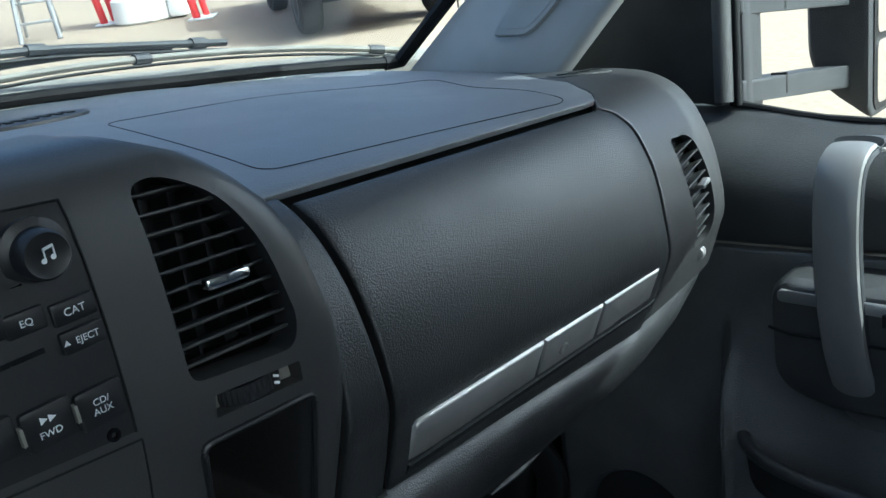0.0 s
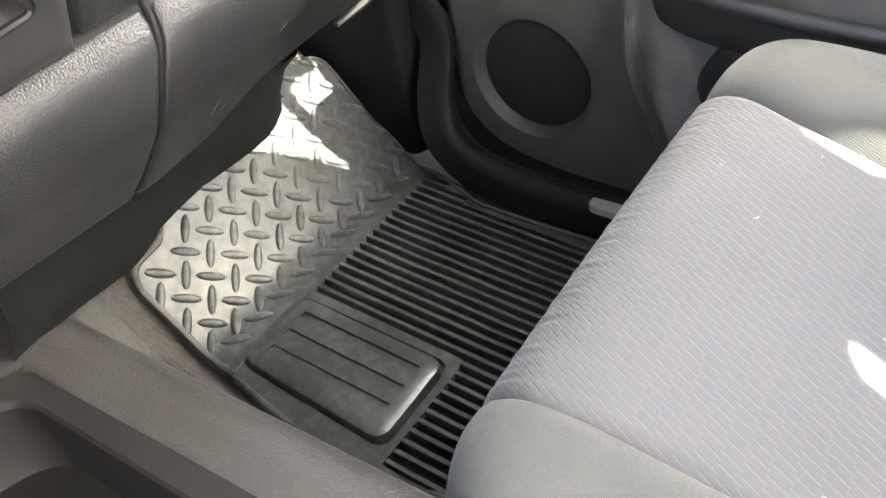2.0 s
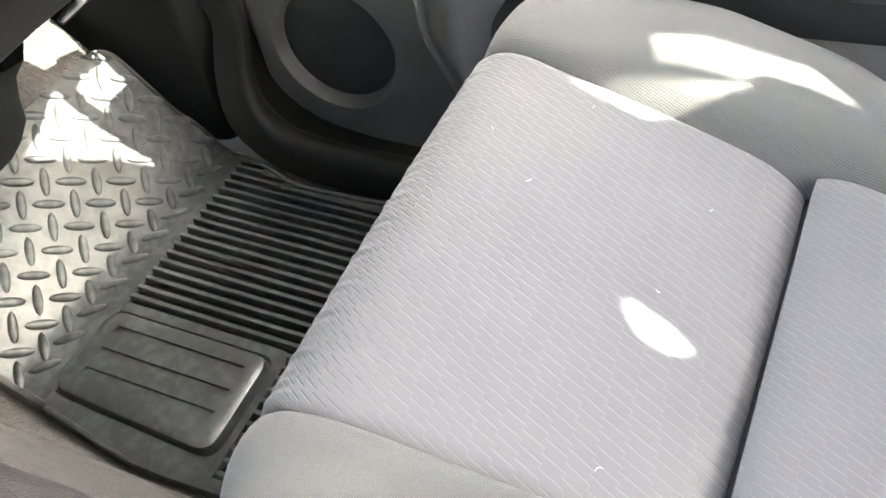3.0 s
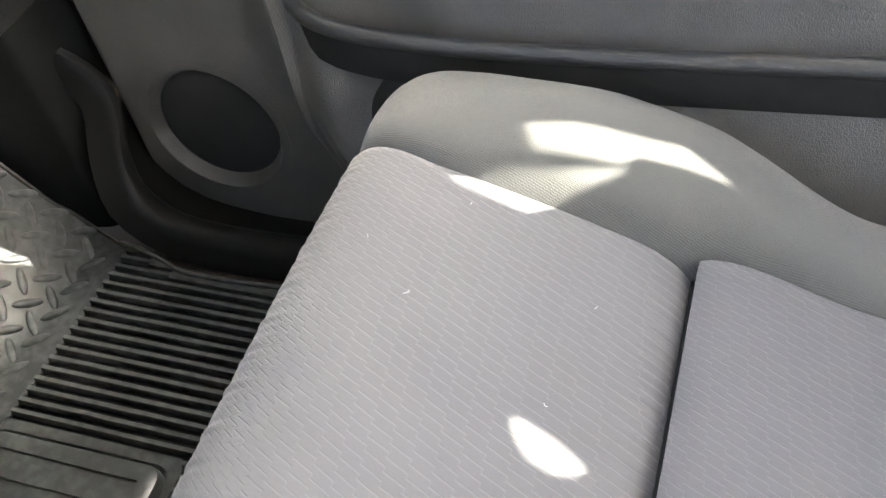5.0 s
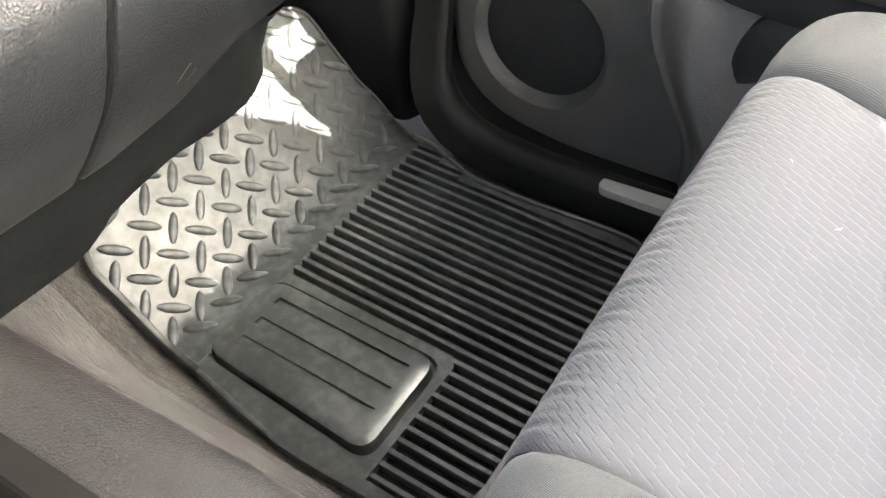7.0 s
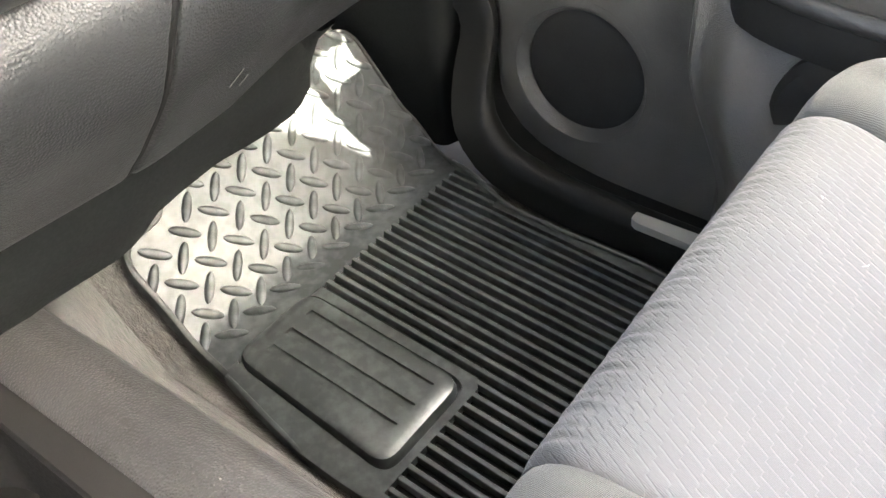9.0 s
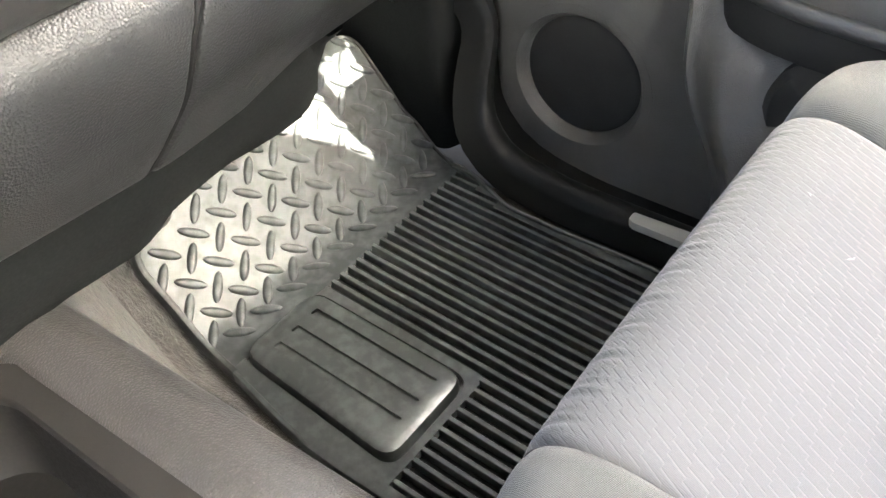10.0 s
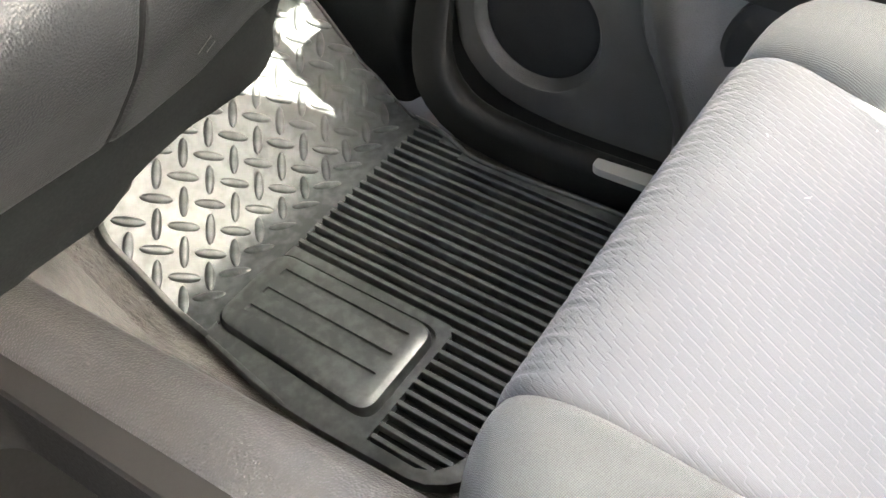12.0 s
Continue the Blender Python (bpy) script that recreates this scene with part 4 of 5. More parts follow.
seam_x = lambda z: interp([(0.405, -0.280), (0.42, -0.272), (0.432, -0.267), (0.445, -0.2635), (0.465, -0.261), (0.49, -0.2592), (0.51, -0.256), (0.525, -0.250), (0.535, -0.247), (0.55, -0.245)], z)
part("knee_bolster", skin(low_patch(-0.62, lambda z: seam_x(z) - 0.0022), 0.37, 0.15, 30, 40, 0.012, 0.003, EYE_SIDE), DASH, dash)
lower_box = part("lower_glove_box_door", skin(low_patch(lambda z: seam_x(z) + 0.0022, 0.285), 0.52, 0.15, 60, 40, 0.012, 0.003, EYE_SIDE), DASH, dash)
part("seam_backing", skin(lambda u, v: low_patch(-0.295, -0.235)(u, v) + Vector((0, 0.007, 0.011)), 0.06, 0.15, 4, 30, 0.004, 0, EYE_SIDE), BODY, dash)
seam_line = [low_place(seam_x(p[1]), p[0], p[1]) for p in (curve_at(LOWER, 0.01 + 0.98 * k / 48) for k in range(49))]
# Added tube that fills the panel seam and draws its dark line.
part("seam_filler", tube([(p + Vector((0, 0.0020, 0.0020)))[:] for p in seam_line], 0.0021, 8), SEAL, dash, "black filler along the panel seam")
handle_path = smooth_curve([(-0.052, -0.190, 0.419), (-0.030, -0.195, 0.425), (0.0, -0.199, 0.432), (0.030, -0.205, 0.442)], 16)
part("box_handle", tube([p[:] for p in handle_path], [0.002 + 0.005 * math.sin(math.pi * min(k / 16 * 0.9 + 0.08, 1)) for k in range(17)], 12, 0.7), DASH, lower_box)
# Light scratches left by shoes.
for x, y, z, dx, dz in ((-0.214, -0.2135, 0.457, 0.004, 0.010), (-0.205, -0.2135, 0.452, 0.003, 0.006), (-0.10, -0.222, 0.462, -0.004, 0.005), (-0.16, -0.235, 0.48, 0.005, 0.003)):
    q = min(LOWER, key=lambda p: abs(p[1] - z) + abs(p[0] - y))
    a, b = low_place(x, q[0] - 0.0012, q[1]), low_place(x + dx, q[0] - 0.0012 - dz * 0.9, q[1] + dz)
    part("scratch", tube([a, b], 0.00018, 5), COWL, lower_box, "pale scratch mark")
# Close-out panel under the dash.
hush_rows = []
for x, y, z in ((-0.36, -0.08, 0.285), (-0.308, -0.08, 0.288), (-0.257, -0.08, 0.284), (-0.244, -0.08, 0.287), (-0.232, -0.08, 0.293), (-0.221, -0.08, 0.301), (-0.200, -0.08, 0.305), (-0.170, -0.08, 0.3058), (-0.157, -0.08, 0.3045), (-0.142, -0.08, 0.301), (-0.105, -0.08, 0.2985), (-0.078, -0.08, 0.2995), (-0.063, -0.08, 0.305), (-0.0475, -0.08, 0.317), (-0.0415, -0.08, 0.340), (-0.042, -0.10, 0.375), (-0.044, -0.13, 0.40)):
    tx = x if x < -0.15 else -0.15 + 0.17 * (x + 0.15)
    top = low_place(tx, -0.187, 0.429) + Vector((0, 0.004, 0.001))
    low = Vector((x, y, z))
    hush_rows.append([top + Vector((0, 0.05, 0.02)), top, top.lerp(low, 0.35) + Vector((0, -0.012, -0.010)), top.lerp(low, 0.7) + Vector((0, -0.012, -0.012)), low + Vector((0, -0.004, -0.001)), low + Vector((0, 0.004, 0.001)), low + Vector((0.0, 0.02 + 0.10 * ease(-0.06, -0.16, x), 0.012 + 0.038 * ease(-0.06, -0.16, x)))])
part("bolster_skirt", skin(lambda u, v: (-0.62 + 0.29 * u, -0.200 + 0.138 * v - 0.010 * math.sin(math.pi * v), 0.431 - 0.116 * v), 0.29, 0.17, 10, 14, 0.01, 0.0, EYE_SIDE), DASH, dash)
part("close_out_panel", quads(hush_rows), CLOSE_OUT, dash, "matt black close-out panel under the dash")
part("underside", box(-0.30, 0.25, -0.10, 0.32, 0.500, 0.53, 0.004), BODY, dash)

# ---- centre stack ----
FACE = smooth_curve([(-0.10, 0.818), (-0.19, 0.822), (-0.242, 0.823), (-0.266, 0.815), (-0.280, 0.797), (-0.289, 0.77), (-0.295, 0.735), (-0.298, 0.70), (-0.296, 0.663), (-0.286, 0.62), (-0.270, 0.567), (-0.258, 0.535)], 160)


def face_y(z):
    best = min((p for p in FACE if p[0] < -0.24), key=lambda p: abs(p[1] - z))
    return best[0]


stack = thing("center_stack", (-0.42, -0.28, 0.68), "satin charcoal centre stack panel with vent and bin", "center stack")


def stack_face(u, v):
    p = curve_at(FACE, v)
    xr = stack_right(p[1]) if p[0] < -0.2 else -0.33 + (p[0] + 0.2) * 0.3 - 0.04
    return (-0.62 + (xr + 0.62) * u, p[0], p[1])


panel = skin(stack_face, 0.32, 0.45, 30, 70, 0.020, 0.012, EYE_SIDE)
vent_l = [(-0.3885, 0.699), (-0.3225, 0.693), (-0.3165, 0.708), (-0.326, 0.757), (-0.345, 0.788), (-0.372, 0.802), (-0.389, 0.800)]
bin_l = [(-0.386, 0.566), (-0.309, 0.570), (-0.3135, 0.662), (-0.390, 0.6645)]
wheel_l = [(-0.378, 0.6755), (-0.320, 0.6725), (-0.321, 0.6845), (-0.377, 0.688)]
into = lambda a, b, d: (a, -0.36 + d, b)
part("face_panel", cut(panel, [prism(rounded(vent_l, (0.008, 0.008, 0.012, 0.02, 0.02, 0.02, 0.012), 5), into, 0.14), prism(rounded(bin_l, 0.006, 4), into, 0.14), prism(rounded(wheel_l, 0.001, 2), into, 0.14)]), STACK, stack)
vent = part("air_vent", prism(rounded([((a + 0.355) * 1.06 - 0.355, (b - 0.75) * 1.06 + 0.75) for a, b in vent_l], 0.01, 4), lambda a, b, d: (a, -0.247 + d, b), 0.02), BODY, stack)
duct_ring = rounded(vent_l, (0.008, 0.008, 0.012, 0.02, 0.02, 0.02, 0.012), 5)
part("duct", quads([[Vector(((a + 0.355) * s - 0.355, (face_y(b) + 0.006) if d is None else d, (b - 0.75) * s + 0.75)) for a, b in duct_ring] for s, d in ((1.01, None), (1.03, -0.27), (1.03, -0.235))], True), BODY, vent)
for k in range(10):
    z = 0.7035 + 0.0098 * k
    xa = -0.3885
    xb = interp([(0.70, -0.319), (0.72, -0.3185), (0.757, -0.3265), (0.775, -0.335), (0.788, -0.345), (0.80, -0.368)], z)
    part("slat", moved(box(-(xb - xa) / 2, (xb - xa) / 2, -0.010, 0.010, -0.0011, 0.0011, 0.0009, 1), pose((xa + xb) / 2, face_y(z) + 0.016, z - 0.001, -16, 0.8, 0)), STACK, vent)
for k in range(4):
    x = -0.378 + 0.0165 * k
    part("vane", box(x - 0.0008, x + 0.0008, -0.268, -0.25, 0.698, interp([(-0.38, 0.80), (-0.345, 0.787), (-0.32, 0.74)], x)), BUTTON, vent)
part("vent_tab", moved(box(-0.0135, 0.0135, -0.004, 0.004, -0.0032, 0.0032, 0.0022), pose(-0.3575, -0.2985, 0.7455, 0, 1, 0)), CHROME, vent, "bright vent tab")
# Vent wheel in its slot.
wheel_slot = part("wheel_slot", prism(rounded([((a + 0.349) * 1.1 - 0.349, (b - 0.68) * 1.3 + 0.68) for a, b in wheel_l], 0.001, 2), lambda a, b, d: (a, -0.286 + d, b), 0.012), COWL, stack)
part("thumb_wheel", moved(lathe([(0.010, -0.0055), (0.0175, -0.005), (0.018, 0), (0.0175, 0.005), (0.010, 0.0055)], 144, 0.035), pose(-0.349, -0.2845, 0.680, 0, -3, 0) @ Matrix.Diagonal((1.15, 0.75, 1, 1))), BUTTON, wheel_slot)
for k in range(2):
    part("mark", moved(box(-0.0025, 0.0025, -0.0003, 0.0003, -0.0007, 0.0007), pose(-0.338, -0.2975, 0.6785 + 0.004 * k, 0, 25, 20)), LEGEND, wheel_slot)
# Open storage bin.
bin_in = [(a + 0.0008 * (1 if a < -0.35 else -1), b) for a, b in bin_l]
rows = []
for d, sc in ((-0.0015, 1.0), (0.0, 0.97), (0.01, 0.96), (0.06, 0.92), (0.15, 0.86)):
    rows.append([Vector(((a + 0.35) * sc - 0.35, face_y(b) + d + 0.002, (b - 0.613) * sc + 0.613)) for a, b in rounded(bin_in, 0.006, 4)])
bm = quads(rows, True)
bm.verts.ensure_lookup_table()
nb = len(rows[0])
bm.faces.new([bm.verts[4 * nb + k] for k in range(nb)])
bin_part = part("storage_bin", bm, BIN, stack, "open dark storage bin")
part("bin_rim", tube([Vector((a, face_y(b) - 0.0005, b)) for a, b in rounded(bin_in, 0.006, 4)] + [Vector((bin_in[0][0] + 0.004, face_y(0.566) - 0.0005, bin_in[0][1]))], 0.0022, 8, 1, False), BUTTON, bin_part)
part("bin_lip", moved(box(-0.036, 0.036, -0.007, 0.007, -0.002, 0.002, 0.001), pose(-0.348, -0.262, 0.5715, 25, -3, 0)), STACK, bin_part)
part("bin_step", box(-0.383, -0.355, -0.20, -0.185, 0.572, 0.60, 0.002), BIN, bin_part)


def at_face(x, z, d=0.0):
    return Matrix.Translation((x, face_y(z) - d, z)) @ pose(0, 0, 0, 90, -2.5, 0)


def plate(w, h, deep, ease_):
    """A plate in the x-y plane, standing deep along z."""
    return prism(rounded([(-w / 2, -h / 2), (w / 2, -h / 2), (w / 2, h / 2), (-w / 2, h / 2)], min(w, h) * 0.12, 3), lambda a, b, d: (a, b, deep - d), deep, ease_)


# Radio.
radio = thing("car_radio", (-0.49, -0.29, 0.75), "black car radio with knob and lettered buttons", "radio")
seg = [[Vector((a, face_y(z) - 0.0012, z + (0.05 * (-0.4225 - a)))) for a in (-0.60, -0.52, -0.47, -0.4225 + 0.00)] for z in [0.690 + 0.112 * k / 12 for k in range(13)]]
part("face_plate", quads(seg), BUTTON, radio)
part("edge_line", tube([s[-1] + Vector((0, -0.0003, 0)) for s in seg], 0.0007, 6), SEAL, radio)
part("edge_line", tube([p + Vector((0, -0.0003, 0)) for p in seg[-1]], 0.0007, 6), SEAL, radio)
part("display", quads([[Vector((a, face_y(z) - 0.002, z)) for a in (-0.56, -0.452)] for z in (0.772, 0.79, 0.797)]), PIANO, radio, "dark radio display")
knob = part("knob", moved(lathe([(0.0158, 0.0), (0.016, 0.004), (0.0135, 0.005), (0.0118, 0.0055), (0.0112, 0.014), (0.0100, 0.0158), (0.0085, 0.0152), (0.001, 0.0148)], 48), at_face(-0.4425, 0.7835, 0.0)), BUTTON, radio, "round black radio knob")
note_m = at_face(-0.4415, 0.7835, 0.0152)
for p0, p1, r in (((-0.0022, -0.0018), (-0.0022, 0.0030), 0.0004), ((0.0022, -0.0010), (0.0022, 0.0038), 0.0004), ((-0.0024, 0.0030), (0.0024, 0.0038), 0.0007)):
    part("note_mark", moved(tube([(p0[0], p0[1], 0), (p1[0], p1[1], 0)], r, 6), note_m), LEGEND, knob)
for p0 in ((-0.0030, -0.0020), (0.0014, -0.0012)):
    part("note_mark", moved(lathe([(0.0004, 0), (0.0012, 0), (0.0012, 0.0004), (0.0004, 0.0004)], 12), note_m @ Matrix.Translation((p0[0], p0[1], -0.0002))), LEGEND, knob)
for x, z, w, h, word, size in ((-0.4350, 0.7555, 0.0205, 0.0105, "CAT", 0.0052), (-0.4350, 0.7425, 0.0205, 0.0105, "EJECT", 0.0046), (-0.4565, 0.7570, 0.018, 0.0105, "EQ", 0.0046),
                               (-0.4360, 0.7105, 0.0225, 0.0185, "CD/\nAUX", 0.0046), (-0.4605, 0.7120, 0.0225, 0.0185, "FWD", 0.0046), (-0.4850, 0.7135, 0.0225, 0.0185, "", 0.004), (-0.4725, 0.7580, 0.017, 0.0105, "", 0.004)):
    btn = part("button", moved(plate(w, h, 0.0028, 0.0009), at_face(x, z, 0.001)), BUTTON, radio)
    if word == "EJECT":
        text("legend", word, size, at_face(x + 0.0018, z, 0.0040), LEGEND, btn, 0.95)
        part("arrow_mark", moved(prism([(-0.0015, -0.001), (0.0015, -0.001), (0, 0.0016)], lambda a, b, d: (a, b, d), 0.0002), at_face(x - 0.0080, z, 0.0040)), LEGEND, btn)
    elif word == "FWD":
        text("legend", word, size, at_face(x, z - 0.0035, 0.0040), LEGEND, btn)
        for dx in (-0.002, 0.0018):
            part("arrow_mark", moved(prism([(-0.0016, -0.0018), (-0.0016, 0.0018), (0.0018, 0)], lambda a, b, d: (a, b, d), 0.0002), at_face(x + dx, z + 0.0032, 0.0046)), LEGEND, btn)
    elif word:
        text("legend", word, size, at_face(x, z, 0.0040), LEGEND, btn)
for x in (-0.4483, -0.4728):
    part("nib", moved(plate(0.0016, 0.0085, 0.0042, 0.0005), at_face(x, 0.7115, 0.0015)), COWL, radio)
part("cd_slot", moved(box(-0.03, 0.03, -0.0012, 0.0012, 0, 0.0006), at_face(-0.482, 0.7415, 0.0012)), PIANO, radio)
part("aux_jack", moved(lathe([(0.0012, -0.001), (0.0016, 0.0008), (0.003, 0.001), (0.0034, 0.0), (0.0034, -0.001)], 20), at_face(-0.4335, 0.6935, 0.0018)), PIANO, radio, "round aux jack")

# Climate control.
clim = thing("climate_control", (-0.47, -0.285, 0.645), "charcoal climate panel with a chrome ringed dial", "climate control")
seg = [[Vector((a, face_y(z) - 0.0010, z + (0.05 * (-0.42 - a)))) for a in (-0.60, -0.52, -0.47, -0.4205)] for z in [0.600 + 0.085 * k / 12 for k in range(13)]]
part("face_plate", quads(seg), STACK, clim)
part("edge_line", tube([s[-1] + Vector((0, -0.0003, 0)) for s in seg], 0.0006, 6), SEAL, clim)
part("edge_line", tube([p + Vector((0, -0.0003, 0)) for p in seg[-1]], 0.0006, 6), SEAL, clim)
part("edge_line", tube([p + Vector((0, -0.0003, 0)) for p in seg[0]], 0.0006, 6), SEAL, clim)
dial_m = at_face(-0.4475, 0.6415, 0.001)
dial = part("dial", moved(lathe([(0.0185, 0.0), (0.0182, 0.003), (0.017, 0.0042), (0.001, 0.0036)], 56), dial_m), STACK, clim)
part("chrome_ring", moved(lathe([(0.0182, 0.0), (0.0196, 0.0005), (0.0199, 0.003), (0.0192, 0.0044), (0.0182, 0.0046), (0.0178, 0.003)], 64), dial_m), CHROME, dial, "chrome dial ring")
for a in (0, 90, 180, 270):
    part("groove", moved(box(0.002, 0.0175, -0.0004, 0.0004, 0.0032, 0.0045), dial_m @ pose(0, 0, 0, 0, 0, a + 20)), PIANO, dial)
for dx, dy, vert in ((0.0075, 0.0068, True), (0.0075, 0.0068, False)):
    part("plus_mark", moved(box(dx - (0.0005 if vert else 0.0026), dx + (0.0005 if vert else 0.0026), dy - (0.0026 if vert else 0.0005), dy + (0.0026 if vert else 0.0005), 0.0040, 0.0046), dial_m), RED_INK, dial, "red plus mark")
part("minus_mark", moved(box(0.0065, 0.0118, -0.0068, -0.0058, 0.0040, 0.0046), dial_m), BLUE_INK, dial, "blue minus mark")
for pts in (((-0.010, 0.008), (-0.009, 0.005), (-0.0065, 0.0045)), ((-0.0055, -0.005), (-0.0068, -0.008), (-0.009, -0.0095))):
    part("seat_mark", moved(tube([(a, b, 0.0042) for a, b in pts], 0.0005, 6), dial_m), LEGEND, dial)
part("lower_knob", moved(lathe([(0.018, 0.0), (0.0185, 0.004), (0.0178, 0.012), (0.0155, 0.0155), (0.001, 0.0165)], 40), at_face(-0.445, 0.570, 0.0)), STACK, clim, "plain round grey knob")

# ---- console ----
console = thing("center_console", (-0.42, -0.25, 0.2), "brown-grey grained floor console with a recessed tray", "console")


def console_point(u, v):
    y = -0.02 - 0.78 * v
    x = -0.304 + 0.004 * math.sin(3 * v)
    prof = [(0.0, 0.0, -0.07), (0.12, 0.0, -0.02), (0.25, 0.0, 0.006), (0.40, -0.006, 0.022), (0.55, -0.018, 0.032), (0.75, -0.036, 0.037), (0.90, -0.054, 0.035), (1.0, -0.064, 0.026)]
    dx, dz = interp([(p[0], p[1]) for p in prof], u), interp([(p[0], p[2]) for p in prof], u)
    return (x + dx, y, 0.283 + dz + 0.02 * ease(-0.10, -0.02, y))


part("side_roll", skin(console_point, 0.14, 0.78, 24, 40, 0.012, 0.002, (-0.2, -0.6, 0.9)), CONSOLE, console)
# The tray: a plain rim laid into the console's top, and the well inside it.
outer_poly = rounded([(-0.3565, -0.131), (-0.3565, -0.80), (-0.61, -0.80), (-0.61, -0.010)], [0.022, 0.01, 0.01, 0.02], 8)
inner_poly = rounded([(-0.3755, -0.143), (-0.3765, -0.785), (-0.60, -0.785), (-0.60, -0.058)], [0.028, 0.01, 0.01, 0.02], 8)


def ring_sheet(rings):
    return quads([[Vector((a, b, z)) for a, b in poly] for poly, z in rings], True)


def shrunk(poly, k):
    c = Vector((sum(p[0] for p in poly) / len(poly), sum(p[1] for p in poly) / len(poly)))
    return [(Vector(p) + (c - Vector(p)).normalized() * k)[:] for p in poly]


part("tray_rim", ring_sheet([(shrunk(outer_poly, 0.0012), 0.300), (shrunk(outer_poly, 0.0012), 0.3135), (shrunk(outer_poly, 0.003), 0.3150), (shrunk(inner_poly, -0.003), 0.3115), (inner_poly, 0.3098), (shrunk(inner_poly, 0.0015), 0.3060)]), TRAY_RIM, console, "smooth brown-grey tray rim")
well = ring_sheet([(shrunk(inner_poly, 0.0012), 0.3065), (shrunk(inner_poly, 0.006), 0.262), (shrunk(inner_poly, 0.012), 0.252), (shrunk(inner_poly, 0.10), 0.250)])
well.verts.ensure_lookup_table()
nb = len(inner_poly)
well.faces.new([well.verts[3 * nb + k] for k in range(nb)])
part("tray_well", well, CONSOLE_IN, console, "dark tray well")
part("top_front", skin(lambda u, v: (-0.340 - 0.28 * u, 0.03 + (interp([(-0.62, -0.002), (-0.411, -0.103), (-0.37, -0.124), (-0.3565, -0.131), (-0.34, -0.15)], -0.340 - 0.28 * u) - 0.03) * v, 0.3165 - 0.002 * u + 0.01 * (1 - v) ** 3), 0.28, 0.15, 24, 10, 0.01, 0.0, (-0.4, -0.2, 2)), CONSOLE, console)

# ---- floor mat ----
floor_mat = thing("floor_mat", (0.04, -0.1, 0.0), "black rubber floor mat with tread plate and ribs", "floor mat")
FALL = Matrix(((1, 0, 0, 0), (0, 1, 0, 0), (0, FLOOR_FALL, 1, 0), (0, 0, 0, 1)))
TOP = 0.0122  # the rubber's upper face
LEFT = [(-0.315, -0.120), (-0.312, -0.136), (-0.304, -0.150), (-0.296, -0.158), (-0.279, -0.1685), (-0.262, -0.172), (-0.237, -0.1725), (-0.20, -0.174), (-0.162, -0.1752), (-0.120, -0.1745), (-0.078, -0.1685), (-0.035, -0.161), (0.0, -0.154), (0.049, -0.1470), (0.098, -0.1455), (0.13, -0.1460), (0.1585, -0.1468),
        (0.170, -0.1448), (0.180, -0.1405), (0.1865, -0.1325), (0.1895, -0.1255), (0.1908, -0.1136), (0.1916, -0.101), (0.1932, -0.0913), (0.199, -0.0820), (0.2077, -0.0735), (0.2156, -0.0690), (0.235, -0.062), (0.2575, -0.058)]
RIGHT = [(-0.315, 0.205), (-0.30, 0.226), (-0.28, 0.2325), (-0.233, 0.2310), (-0.163, 0.2260), (-0.125, 0.2250), (-0.084, 0.2262), (-0.051, 0.2380), (-0.012, 0.2500), (0.016, 0.2530), (0.053, 0.2665), (0.10, 0.2705), (0.13, 0.2665), (0.16, 0.2680), (0.19, 0.2700), (0.222, 0.2720), (0.236, 0.2712), (0.2455, 0.2670), (0.252, 0.2600), (0.2575, 0.247)]
mat_left = lambda s: interp(LEFT, s)
mat_right = lambda s: interp(RIGHT, s)
# The toe part: a thin sheet that climbs the toe board.
ss = sorted({round(0.004 + 0.0075 * k, 4) for k in range(34)} | {q[0] for q in LEFT if q[0] > 0} | {q[0] for q in RIGHT if q[0] > 0} | {0.183, 0.188, 0.190, 0.1912, 0.1924, 0.196})
sheet = []
for s in ss:
    a, b = mat_left(s), mat_right(s)
    wave = lambda x: 0.0008 * math.sin(31 * x + 17 * s) + 0.0006 * math.sin(53 * s - 20 * x)
    sheet.append([mat_point(a, s, -0.006), mat_point(a, s, 0.008)] + [mat_point(a + (b - a) * k / 30, s, 0.0095 + wave(a + (b - a) * k / 30)) for k in range(31)] + [mat_point(b, s, 0.008), mat_point(b, s, -0.006)])
sheet.append([p + (mat_point(0, 0.3, 0) - mat_point(0, 0.3, 0.012)) for p in sheet[-1]])
part("tread_sheet", quads(sheet), PLATE, floor_mat, "shiny black tread plate sheet")


def lip(path, half, tall):
    """A low rounded lip along a path of (x, s)."""
    rows_, n_ = [], len(path)
    for k_, (x_, s_) in enumerate(path):
        d_ = (Vector(path[min(k_ + 1, n_ - 1)]) - Vector(path[max(k_ - 1, 0)])).normalized()
        side_ = Vector((d_.y, -d_.x))
        rows_.append([mat_point(x_ + side_.x * o * half, s_ + side_.y * o * half, 0.0085 + h_) for o, h_ in ((-1, -0.012), (-1.0, tall * 0.55), (-0.72, tall * 0.9), (-0.3, tall), (0.3, tall), (0.72, tall * 0.85), (1.0, tall * 0.3), (1.15, -0.002))])
    return quads(rows_)


left_path = smooth_curve([(x + 0.0030, s) for s, x in LEFT if s > -0.001 and s < 0.24], 110)
right_path = smooth_curve([(x - 0.0026, s) for s, x in RIGHT if s > 0.01], 80)
part("raised_lip", lip([p[:2] for p in left_path], 0.0040, 0.0045), LIP, floor_mat)
part("raised_lip", lip([p[:2] for p in reversed(right_path)], 0.0024, 0.0036), LIP, floor_mat)
